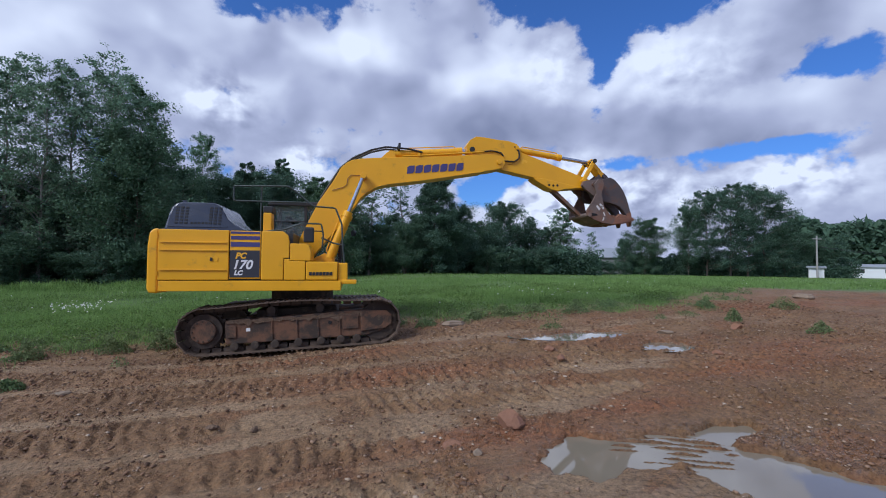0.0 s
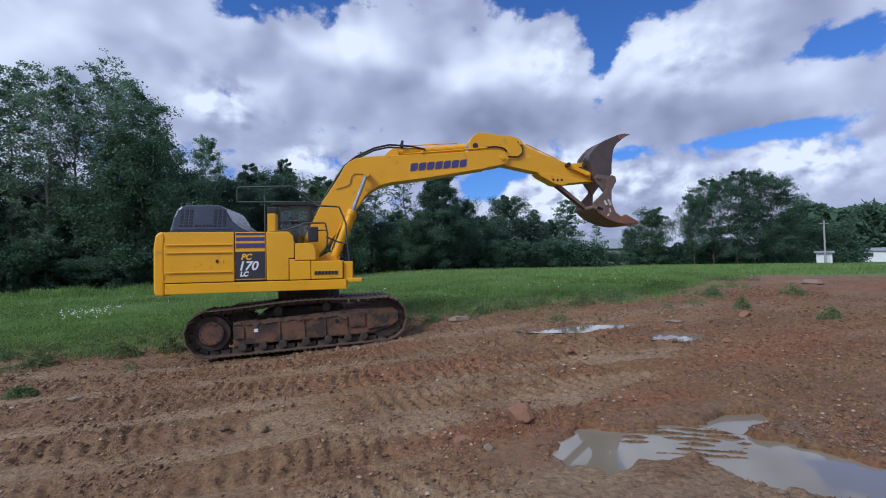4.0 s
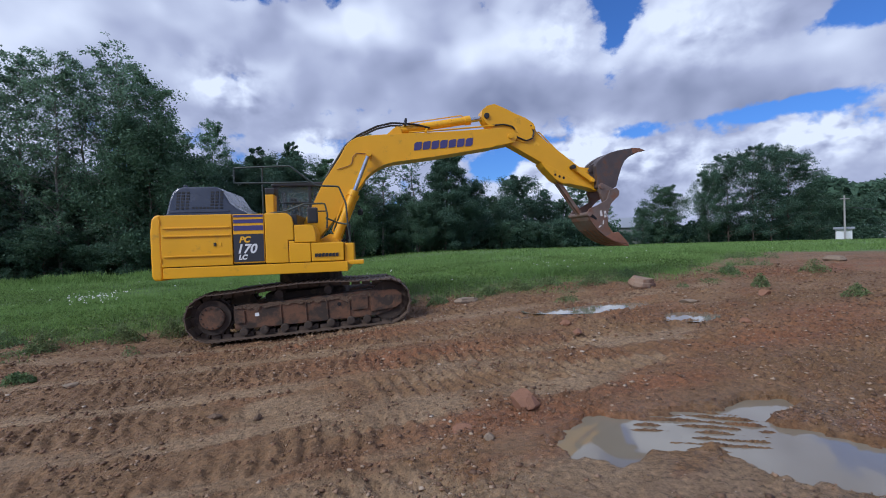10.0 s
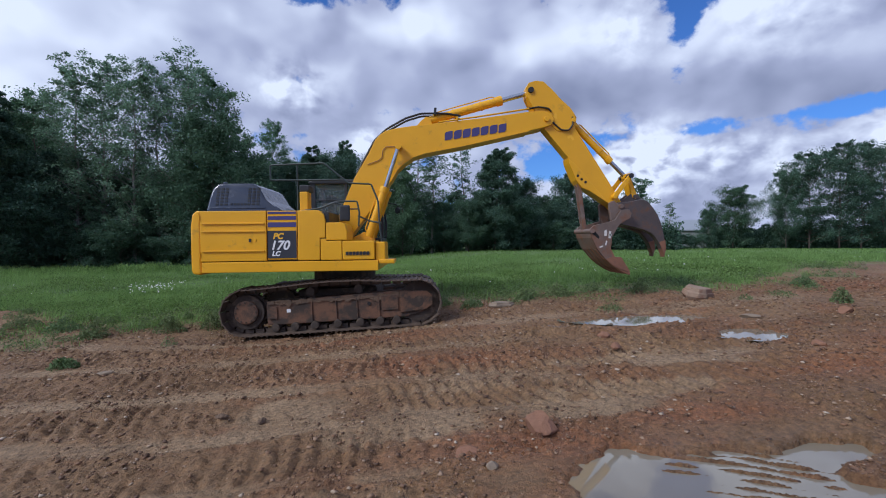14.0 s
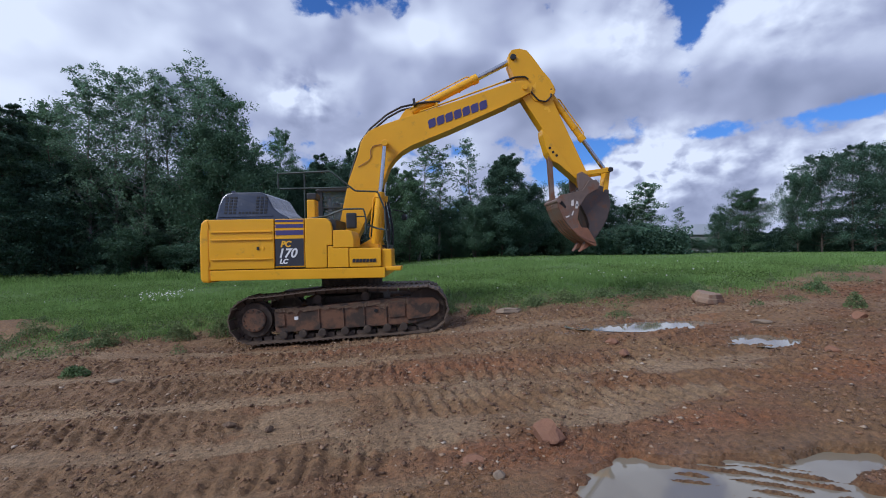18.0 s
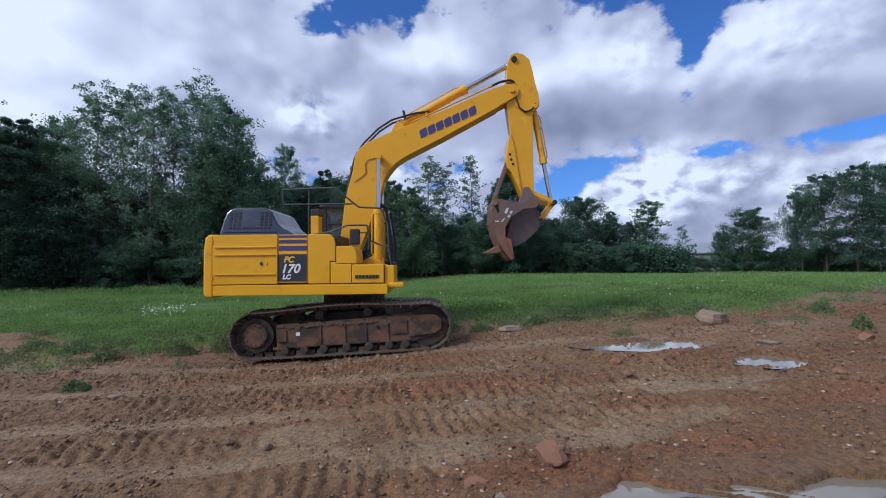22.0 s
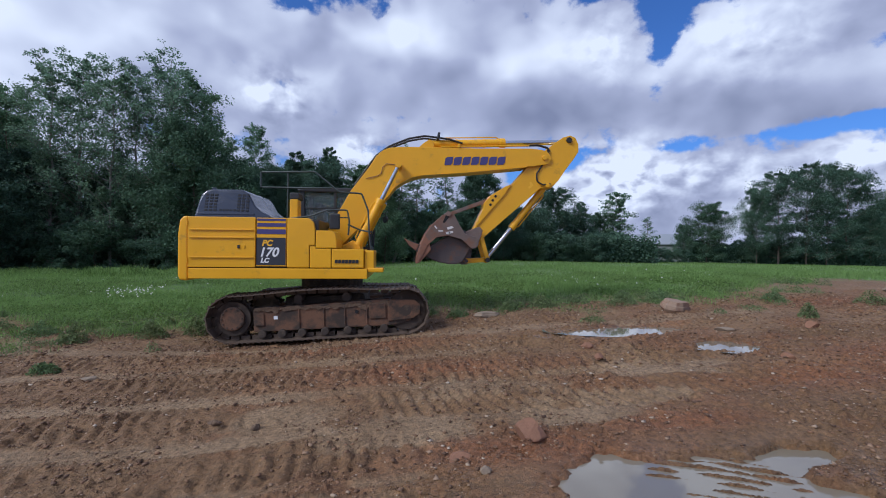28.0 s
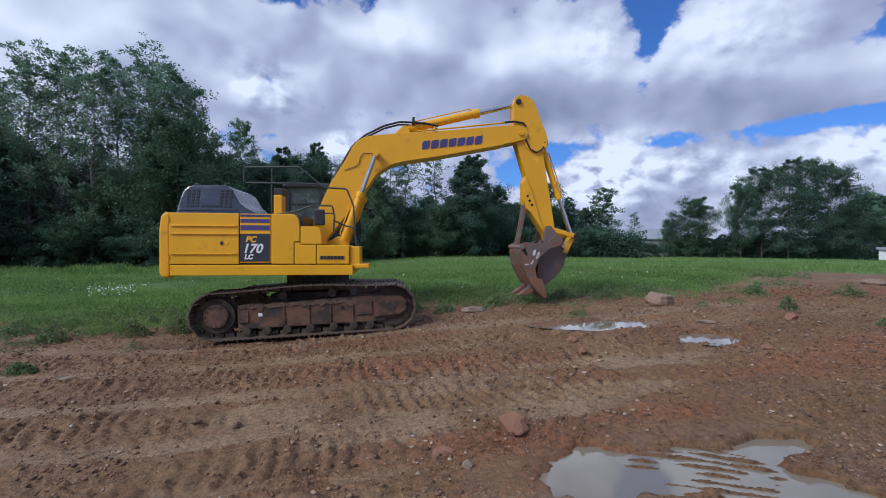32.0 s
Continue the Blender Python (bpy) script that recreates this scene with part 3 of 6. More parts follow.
def ground_material():
    mt = bpy.data.materials.new("wet_clay_and_grass")
    mt.use_nodes = True
    nt = mt.node_tree
    b = nt.nodes["Principled BSDF"]
    N, L = nt.nodes.new, nt.links.new
    tc = N("ShaderNodeTexCoord")

    def tex(scale, detail, rough=0.55):
        n = N("ShaderNodeTexNoise")
        n.inputs["Scale"].default_value, n.inputs["Detail"].default_value, n.inputs["Roughness"].default_value = scale, detail, rough
        L(tc.outputs["Object"], n.inputs["Vector"])
        return n.outputs["Fac"]

    def ramp(fac, stops):
        r = N("ShaderNodeValToRGB")
        r.color_ramp.elements[0].position, r.color_ramp.elements[0].color = stops[0][0], (*stops[0][1], 1)
        r.color_ramp.elements[1].position, r.color_ramp.elements[1].color = stops[-1][0], (*stops[-1][1], 1)
        for p, c in stops[1:-1]:
            r.color_ramp.elements.new(p).color = (*c, 1)
        L(fac, r.inputs[0])
        return r.outputs[0]

    def mix(fac, a, c, mode="MIX"):
        n = N("ShaderNodeMix")
        n.data_type, n.blend_type = "RGBA", mode
        for i, v in ((0, fac), (6, a), (7, c)):
            if isinstance(v, float):
                n.inputs[i].default_value = v
            elif isinstance(v, tuple):
                n.inputs[i].default_value = (*v, 1)
            else:
                L(v, n.inputs[i])
        return n.outputs[2]

    att = N("ShaderNodeAttribute")
    att.attribute_name = "cover"
    split = N("ShaderNodeSeparateColor")
    L(att.outputs["Color"], split.inputs[0])
    clay = ramp(tex(0.9, 7, 0.65), [(0.3, (0.128, 0.072, 0.034)), (0.5, (0.180, 0.103, 0.049)), (0.7, (0.225, 0.138, 0.070))])
    red = N("ShaderNodeAttribute")
    red.attribute_name = "subsoil"
    clay = mix(red.outputs["Fac"], clay, ramp(tex(2.4, 5), [(0.35, (0.165, 0.068, 0.030)), (0.65, (0.225, 0.098, 0.045))]))
    clay = mix(split.outputs[2], clay, ramp(tex(1.3, 5), [(0.35, (0.200, 0.126, 0.067)), (0.65, (0.255, 0.172, 0.098))]))
    grain = ramp(tex(22, 8, 0.7), [(0.3, (0.38, 0.36, 0.33)), (0.48, (1.0, 1.0, 1.0)), (0.7, (1.7, 1.66, 1.6))])
    clay = mix(1.0, clay, grain, "MULTIPLY")
    turf = ramp(tex(1.1, 7, 0.65), [(0.3, (0.065, 0.11, 0.03)), (0.55, (0.115, 0.18, 0.05)), (0.75, (0.18, 0.19, 0.08))])
    L(mix(split.outputs[0], clay, turf), b.inputs["Base Color"])
    wet = N("ShaderNodeMapRange")
    L(split.outputs[1], wet.inputs["Value"])
    wet.inputs["To Min"].default_value, wet.inputs["To Max"].default_value = 0.82, 0.28
    damp = N("ShaderNodeMath")
    damp.operation = "MULTIPLY_ADD"
    L(tex(1.6, 5), damp.inputs[0])
    damp.inputs[1].default_value = -0.3
    L(wet.outputs[0], damp.inputs[2])
    L(damp.outputs[0], b.inputs["Roughness"])
    b.inputs["Specular IOR Level"].default_value = 0.35
    bump = N("ShaderNodeBump")
    bump.inputs["Strength"].default_value, bump.inputs["Distance"].default_value = 1.0, 0.03
    L(tex(38, 9, 0.7), bump.inputs["Height"])
    L(bump.outputs[0], b.inputs["Normal"])
    return mt


def build_ground():
    xs, rows = axis(-6.5, 10.5, 0.024, 1400, 1.07), [1.9]
    while rows[-1] < 10.2:
        rows.append(rows[-1] + 0.012 + 0.005 * (rows[-1] - 1.9))
    outer = axis(1.9, 10.2, 0.05, 1400, 1.07)
    ys = np.concatenate([outer[outer < 1.89], rows, outer[outer > rows[-1] + 0.02]])
    X, Y = np.meshgrid(xs, ys)
    Z = surface_height(X, Y)
    far = np.hypot(X, Y)
    Z = Z + 9.0 * sstep(140, 420, far) * (0.5 + fbm(X * 0.01, Y * 0.01, 2, 3)) * sstep(20, 120, Y)
    nx, ny = len(xs), len(ys)
    me = bpy.data.meshes.new("ground")
    idx = np.arange(nx * ny).reshape(ny, nx)
    quads = np.stack([idx[:-1, :-1], idx[:-1, 1:], idx[1:, 1:], idx[1:, :-1]], -1).reshape(-1, 4)
    me.vertices.add(nx * ny)
    me.vertices.foreach_set("co", np.stack([X, Y, Z], -1).astype(np.float32).ravel())
    me.loops.add(quads.size)
    me.loops.foreach_set("vertex_index", quads.astype(np.int32).ravel())
    me.polygons.add(len(quads))
    me.polygons.foreach_set("loop_start", np.arange(0, quads.size, 4, dtype=np.int32))
    me.polygons.foreach_set("use_smooth", np.ones(len(quads), bool))
    me.update(calc_edges=True)
    cover = me.attributes.new("cover", "FLOAT_COLOR", "POINT")
    wet = np.maximum(sstep(0.05, 0.0, np.abs(Z - BIG_PUDDLE)) * sstep(4.0, 3.2, Y), sstep(0.0, 0.02, basin(X, Y)))
    wet = np.maximum(wet, np.exp(-((((X - 3.8) / 2.2) ** 2 + ((Y - 2.5) / 0.85) ** 2) ** 2)))
    col = np.stack([meadow(X, Y), wet, silt(X, Y), 0 * X + 1], -1)
    cover.data.foreach_set("color", col.astype(np.float32).ravel())
    subsoil = me.attributes.new("subsoil", "FLOAT", "POINT")
    subsoil.data.foreach_set("value", red_earth(X, Y).astype(np.float32).ravel())
    me.materials.append(ground_material())
    return tagged(new("ground", me), "rutted reddish clay ground with track prints and a meadow behind", "ground", kind="structure")


def water_material():
    mt = bpy.data.materials.new("muddy_water")
    mt.use_nodes = True
    nt = mt.node_tree
    b = nt.nodes["Principled BSDF"]
    N, L = nt.nodes.new, nt.links.new
    tc, n = N("ShaderNodeTexCoord"), N("ShaderNodeTexNoise")
    n.inputs["Scale"].default_value = 1.5
    L(tc.outputs["Object"], n.inputs["Vector"])
    r = N("ShaderNodeValToRGB")
    r.color_ramp.elements[0].color, r.color_ramp.elements[1].color = (0.17, 0.14, 0.095, 1), (0.23, 0.20, 0.15, 1)
    L(n.outputs["Fac"], r.inputs[0])
    L(r.outputs[0], b.inputs["Base Color"])
    b.inputs["Roughness"].default_value, b.inputs["IOR"].default_value, b.inputs["Specular IOR Level"].default_value = 0.03, 1.5, 1.0
    return mt


WATER = water_material()


def puddle(cx, cy, rx, ry, level, label):
    bm = bmesh.new()
    vs = [bm.verts.new((rx * math.cos(a), ry * math.sin(a), 0)) for a in [2 * math.pi * k / 40 for k in range(40)]]
    bm.faces.new(vs)
    ob = part("puddle", bm, WATER, m=pose(cx, cy, level))
    return tagged(ob, label, "puddle", kind="structure")


# ---- excavator ----
BASE_Z = 0.30
MID_Y = 9.25
FOOT = (-0.243, 1.857)
PIVOT = (4.315, 2.70)
JAW_PIN = (0.62, -2.28)
ROCKER_PIN, ROCKER, BAR = (0.62, -2.05), 0.55, 0.44
JAW_LUG = (0.114, 0.425)
BRACE_TOP, BRACE_PIN = (0.10, -1.50), (-0.08, -2.43)
BOOM_Y = -0.05
LOWER = Matrix.Translation((0, 0, -BASE_Z))
UP = LOWER @ Matrix.Translation((-0.8, 0, 1.9)) @ pose(0, 0, 0, 0, -0.7, 0) @ Matrix.Translation((0.8, 0, -1.9))
CRAWL = LOWER @ Matrix.Translation((0, 0, 0.30)) @ pose(0, 0, 0, 0, -3.3, 0)


def crawler(ex, y0, y1, side):
    """One crawler: frame, sprocket, idler, rollers and the chain of shoes; y0 is its outer edge."""
    out = -1 if side < 0 else 1
    crawl = CRAWL @ Matrix.Translation((0, 0, -0.09 if side > 0 else 0.0))
    mid = (y0 + y1) / 2
    fy0, fy1 = sorted((y0 + 0.16 * -out, y1 - 0.16 * -out))
    frame_ob = part("track_frame", prism([(-1.22, 0.185), (1.30, 0.185), (1.62, 0.26), (1.62, 0.62), (1.25, 0.68), (-1.22, 0.60)], fy0, fy1, 0.02), FRAME, ex, "rusty mud-caked steel track frame", m=crawl)
    face = fy0 if out < 0 else fy1
    for x0, x1, z0, z1 in ((-1.19, -1.03, 0.30, 0.52), (0.86, 1.16, 0.33, 0.60)):
        part("cover_plate", box(x0, x1, face + 0.022 * out, face + 0.004 * out, z0, z1, 0.006), FRAME, frame_ob)
    part("bolt_hole", rod((0.63, face + 0.012 * out, 0.47), (0.63, face - 0.03 * out, 0.47), 0.035, 12), VENT, frame_ob)
    part("idler_guard", prism([(1.20, 0.27), (1.66, 0.30), (1.79, 0.38), (1.80, 0.55), (1.70, 0.64), (1.22, 0.67)], face + 0.028 * out, face + 0.004 * out, 0.008), FRAME, frame_ob)
    for x in (-0.42, 0.02, 0.40, 0.80):
        part("rib", box(x, x + 0.02, face + 0.02 * out, face - 0.01 * out, 0.21, 0.58, 0.004), FRAME, frame_ob)
    rng = random.Random(5)
    crust = [(-1.2 + 2.75 * k / 36, 0.585 + 0.028 * k / 36 + 0.05 * rng.random()) for k in range(37)]
    base_line = [(x, 0.545 + 0.03 * rng.random() - 0.06 * rng.random() ** 3) for x, z in crust[::-1]]
    part("caked_mud", prism(crust + base_line, face + 0.018 * out, face - 0.20 * out), MUD, frame_ob, "caked brown mud along the frame")
    part("sticker", box(-0.86, -0.79, face + 0.006 * out, face + 0.001 * out, 0.40, 0.46), WHITE, frame_ob)
    r = 0.40
    teeth = [(-1.57 + rr * math.cos(math.pi * (k + o) / 21), 0.45 + rr * math.sin(math.pi * (k + o) / 21)) for k in range(0, 42, 2) for o, rr in ((0.0, 0.335), (0.7, 0.335), (0.95, 0.385), (1.35, 0.385))]
    wheel = prism(teeth, mid - 0.05, mid + 0.05)
    rod((-1.57, mid - 0.16, 0.45), (-1.57, mid + 0.16, 0.45), 0.31, 30, wheel)
    sp = part("sprocket", wheel, TRACK, ex, m=crawl)
    part("final_drive_cover", bevel(rod((-1.57, mid + 0.12 * out, 0.45), (-1.57, face + 0.06 * out, 0.45), 0.215, 30), 0.02), FRAME, sp, "round rusty final drive cover")
    for k in range(12):
        bx, bz = -1.57 + 0.178 * math.cos(math.pi * k / 6), 0.45 + 0.178 * math.sin(math.pi * k / 6)
        part("bolt", rod((bx, face + 0.055 * out, bz), (bx, face + 0.075 * out, bz), 0.016, 6), TRACK, sp)
    idl = part("idler", rod((1.53, mid - 0.12, 0.45), (1.53, mid + 0.12, 0.45), 0.36, 28), TRACK, ex, m=crawl)
    part("hub", rod((1.53, mid - 0.18, 0.45), (1.53, mid + 0.18, 0.45), 0.10, 16), TRACK, idl)
    for x in (-1.06, -0.71, -0.36, 0.05, 0.46, 0.82, 1.12):
        part("track_roller", bevel(rod((x, mid - 0.22, 0.145), (x, mid + 0.20, 0.145), 0.075, 18), 0.02), TRACK, ex, m=crawl)
        part("roller_cap", rod((x, face - 0.10 * out, 0.145), (x, face + 0.0 * out, 0.145), 0.038, 12), SHOE, ex, m=crawl)
    for x in (-0.42, 0.45):
        bm = rod((x, mid - 0.16, 0.76), (x, mid + 0.16, 0.76), 0.075, 16)
        box(x - 0.05, x + 0.05, mid - 0.05, mid + 0.05, 0.60, 0.74, 0.0, bm)
        part("carrier_roller", bm, TRACK, ex, m=crawl)
    # the loop that the shoes follow, sagging between the carrier rollers
    loop = [(-1.57 + r * math.cos(radians(a)), 0.45 + r * math.sin(radians(a))) for a in range(270, 89, -15)]
    top = [(-1.30, 0.855), (-0.9, 0.875), (-0.42, 0.905), (0.0, 0.915), (0.45, 0.905), (0.9, 0.87), (1.25, 0.855)]
    loop = loop + top + [(1.53 + r * math.cos(radians(a)), 0.45 + r * math.sin(radians(a))) for a in range(90, -91, -15)]
    pts = [Vector((x, 0, z)) for x, z in loop]
    lens = [(b - a).length for a, b in zip(pts, pts[1:] + pts[:1])]
    n = 46
    step = sum(lens) / n
    shoe_bm = prism([(-0.095, 0.0), (0.095, 0.0), (0.095, 0.016), (0.088, 0.034), (0.072, 0.034), (0.066, 0.016), (0.012, 0.016), (0.006, 0.034), (-0.012, 0.034), (-0.018, 0.016), (-0.075, 0.016), (-0.081, 0.03), (-0.095, 0.03)], y0, y1)
    box(-0.075, 0.075, mid - 0.10, mid - 0.05, -0.075, -0.001, 0.0, shoe_bm)
    box(-0.075, 0.075, mid + 0.05, mid + 0.10, -0.075, -0.001, 0.0, shoe_bm)
    chain = part("track_chain", rod((-1.57, mid - 0.03, 0.45), (-1.57, mid + 0.03, 0.45), 0.12, 12), TRACK, ex, "muddy steel crawler chain of grouser shoes", m=crawl)
    first = None
    for k in range(n):
        s, i = k * step, 0
        while s > lens[i]:
            s -= lens[i]
            i += 1
        a, b = pts[i], pts[(i + 1) % len(pts)]
        p, d = a.lerp(b, s / lens[i]), (b - a).normalized()
        m = Matrix.Translation(p) @ pose(0, 0, 0, 0, math.degrees(math.atan2(-d.z, d.x)), 0)
        if first is None:
            first = part("track_shoe", shoe_bm, SHOE, chain, m=m)
        else:
            o = new("track_shoe", first.data)
            o.parent, o.matrix_basis = chain, m


def letters(parent, spots, mat, face, name="lettering"):
    """Raised flat shapes on a side face: each spot is an outline in x, z."""
    for spot in spots:
        part(name, prism(spot, face - 0.006, face + 0.004), mat, parent)


def text_part(text, x, z, size, mat, parent, face, label, shear=0.25):
    cu = bpy.data.curves.new("lettering", "FONT")
    cu.body, cu.size, cu.extrude, cu.shear, cu.offset = text, size, 0.003, shear, 0.006
    tmp = new("lettering", cu)
    me = bpy.data.meshes.new_from_object(tmp.evaluated_get(bpy.context.evaluated_depsgraph_get()))
    bpy.data.objects.remove(tmp)
    me.materials.append(mat)
    ob = new("lettering", me)
    ob.parent = parent
    ob.matrix_basis = pose(x, face, z, 90, 0, 0)
    ob["label"] = label
    return ob


def wordmark(x, z, w, h, lean=0.0):
    """Seven block shapes standing for a maker's mark, in x, z, along a slope."""
    spots, gap = [], w / 7
    for k in range(7):
        x0, x1 = x + k * gap, x + (k + 0.86) * gap
        a, b = z + (x0 - x) * lean, z + (x1 - x) * lean
        cut = 0.18 * gap
        spots.append([(x0, a), (x1 - cut, a + (b - a) * 0.9), (x1, b + 0.22 * h), (x1, b + h), (x0 + cut, a + h), (x0, a + 0.8 * h)])
    return spots


def build_upper(ex):
    S = -1.25
    frame_ob = part("revolving_frame", box(-2.33, 0.78, S, 1.25, 1.40, 1.585, 0.012), YELLOW, ex, "yellow revolving frame skirt", m=UP)
    part("swing_ring", rod((-0.03, 0, 1.05), (-0.03, 0, 1.42), 0.62, 40), TRACK, ex, m=UP)
    part("belly_frame", box(-0.75, 0.75, -0.75, 0.75, 0.72, 1.06, 0.05), TRACK, ex, m=CRAWL @ Matrix.Translation((0, 0, -0.3)))
    cw = [(-2.35, 1.36), (-2.35, 2.505), (-2.44, 2.505), (-2.50, 2.43), (-2.53, 2.2), (-2.53, 1.45), (-2.50, 1.37)]
    bm = bmesh.new()
    for y0, y1, dx in ((S + 0.03, 1.22, 0.0),):
        prism(cw, y0, y1, 0.05, bm, 4)
    part("counterweight", bm, YELLOW, ex, "yellow counterweight with rounded corners and scuffs", m=UP)
    # engine side door with pressed ribs
    door = part("engine_door", box(-2.345, -1.195, S + 0.004, S + 0.05, 1.60, 2.495, 0.012), YELLOW, ex, "yellow engine side door with pressed ribs", m=UP)
    for z in (1.78, 2.13, 2.27):
        part("rib", prism([(-2.31, z - 0.011), (-1.23, z - 0.011), (-1.23, z + 0.011), (-2.31, z + 0.011)], S - 0.020, S + 0.02, 0.004), YELLOW, door)
    part("door_lock", box(-1.50, -1.46, S - 0.012, S + 0.02, 1.94, 2.0, 0.006), BLACK, door)
    part("door_lock", box(-1.40, -1.37, S - 0.006, S + 0.02, 1.94, 2.0, 0.006), YELLOW, door)
    for z in (1.72, 2.38):
        part("hinge", rod((-2.352, S - 0.004, z - 0.04), (-2.352, S - 0.004, z + 0.04), 0.012, 8), YELLOW, door)
    part("engine_bay", box(-2.34, -0.1, S + 0.06, 0.2, 1.59, 2.47, 0.01), BLACK, ex, m=UP)
    part("far_side_bay", box(-2.34, -0.7, 0.24, 1.22, 1.59, 2.47, 0.02), YELLOW, ex, m=UP)
    grille = part("pump_door", box(-1.175, -0.655, S + 0.004, S + 0.05, 1.62, 2.49, 0.01), YELLOW, ex, "yellow door with violet stripes and a dark model plate", m=UP)
    for z0, z1 in ((2.435, 2.475), (2.33, 2.395), (2.20, 2.285)):
        part("stripe", box(-1.165, -0.668, S - 0.002, S + 0.01, z0, z1), STRIPE, grille, "violet decal stripe")
    plate = part("model_plate", box(-1.17, -0.668, S - 0.002, S + 0.01, 1.645, 2.135), DECAL, grille, "dark plate with model lettering")
    text_part("PC", -1.08, 1.99, 0.145, GOLD, plate, S - 0.004, "yellow letters")
    text_part("170", -1.135, 1.80, 0.225, WHITE, plate, S - 0.004, "white numerals")
    text_part("LC", -1.10, 1.69, 0.115, WHITE, plate, S - 0.004, "white letters")
    part("fuel_tank", prism([(-0.645, 1.60), (-0.255, 1.60), (-0.255, 2.0), (-0.155, 2.0), (-0.155, 2.30), (-0.18, 2.42), (-0.27, 2.495), (-0.645, 2.495)], S, -0.5, 0.018), YELLOW, ex, "yellow fuel tank cover", m=UP)
    part("battery_box", prism([(-0.245, 1.60), (0.13, 1.60), (0.13, 1.945), (-0.145, 1.945), (-0.145, 1.985), (-0.245, 1.985)], S + 0.004, -0.5, 0.012), YELLOW, ex, m=UP)
    part("step_box", prism([(-0.145, 1.955), (0.225, 1.955), (0.225, 2.12), (0.19, 2.24), (0.13, 2.275), (-0.145, 2.275)], S + 0.01, -0.5, 0.016), YELLOW, ex, m=UP)
    tool = part("tool_box", box(0.14, 0.715, S + 0.004, -0.45, 1.60, 1.94, 0.018), YELLOW, ex, "yellow tool box with a dark maker's mark", m=UP)
    letters(tool, wordmark(0.20, 1.685, 0.43, 0.062), BLACK, S - 0.002, "maker_mark")
    part("nose_box", box(0.725, 0.90, S + 0.05, -0.5, 1.56, 1.92, 0.02), YELLOW, ex, m=UP)
    part("step", box(0.785, 1.07, S + 0.03, -0.7, 1.52, 1.60, 0.02), YELLOW, ex, "yellow front step", m=UP)
    # engine hood
    H = S + 0.26
    def lean(bm):
        """The hood's near side leans inwards towards its top."""
        for v in bm.verts:
            if v.co.y < 0:
                v.co.y += 0.24 * max(0.0, v.co.z - 2.5) ** 1.0 * (1 + 0.6 * max(0.0, v.co.z - 2.85))
        return bm
    bm = prism([(-2.36, 2.50), (-1.00, 2.50), (-1.02, 2.54), (-1.18, 2.62), (-1.30, 2.72), (-1.38, 2.86), (-1.45, 2.97), (-1.56, 3.035), (-2.10, 3.035), (-2.20, 3.01), (-2.27, 2.94), (-2.31, 2.80)], H, 0.55, 0.035, None, 3)
    hood = part("engine_hood", lean(bm), HOODGREY, ex, "dark grey engine hood with rows of vent slots", m=UP)
    for cx in (-2.17, -2.09, -2.01, -1.60, -1.52, -1.44):
        for k in range(6):
            part("vent_slot", lean(box(cx - 0.026, cx + 0.026, H - 0.006, H + 0.02, 2.62 + k * 0.058, 2.652 + k * 0.058)), VENT, hood)
    for k in range(5):
        part("vent_slot", lean(box(-1.93 + k * 0.062, -1.895 + k * 0.062, H - 0.006, H + 0.02, 2.62, 2.655)), VENT, hood)
    part("hood_ridge", lean(box(-2.30, -1.30, H - 0.012, H + 0.02, 2.555, 2.585, 0.006)), HOODGREY, hood)
    part("hood_side_lip", box(-2.38, -1.02, H - 0.02, 0.57, 2.485, 2.515, 0.006), HOODGREY, hood)
    part("lifting_eye", box(-2.13, -2.06, H + 0.2, H + 0.25, 3.0, 3.07, 0.01), HOODGREY, hood)
    part("air_intake", box(-0.675, -0.525, S + 0.27, S + 0.55, 2.49, 2.86, 0.02), YELLOW, ex, "yellow post behind the fuel tank", m=UP)
    part("intake_cap", box(-0.69, -0.51, S + 0.32, S + 0.66, 2.865, 2.99, 0.02), BLACK, ex, m=UP)
    # cab on the far side
    y0, y1 = 0.22, 1.22
    cab = part("cab_base", prism([(-0.72, 1.59), (0.70, 1.59), (0.74, 1.75), (0.74, 2.0), (-0.72, 2.0)], y0, y1, 0.03), BLACK, ex, "black operator's cab behind the boom", m=UP)
    part("cab_roof", prism([(-0.80, 3.15), (0.58, 3.15), (0.62, 3.19), (0.52, 3.25), (-0.72, 3.25), (-0.82, 3.2)], y0 - 0.03, y1 + 0.03, 0.03), BLACK, cab)
    for y in (y0, y1 - 0.06):
        for pts in ([(-0.74, 2.0), (-0.64, 2.0), (-0.68, 3.16), (-0.78, 3.16)], [(0.68, 2.0), (0.745, 2.0), (0.76, 2.35), (0.64, 3.16), (0.58, 3.16), (0.69, 2.35)], [(-0.06, 2.0), (0.0, 2.0), (0.0, 3.16), (-0.06, 3.16)]):
            part("cab_pillar", prism(pts, y, y + 0.06, 0.01), BLACK, cab)
        part("window_pane", prism([(-0.66, 2.0), (0.70, 2.0), (0.71, 2.35), (0.59, 3.15), (-0.7, 3.15)], y + 0.025, y + 0.035), GLASS, cab)
        part("window_bar", box(-0.68, 0.60, y, y + 0.05, 2.80, 2.83, 0.006), BLACK, cab)
    part("window_pane", prism([(0.715, 2.0), (0.725, 2.0), (0.735, 2.35), (0.615, 3.15), (0.605, 3.15), (0.725, 2.35)], y0 + 0.06, y1 - 0.06), GLASS, cab)
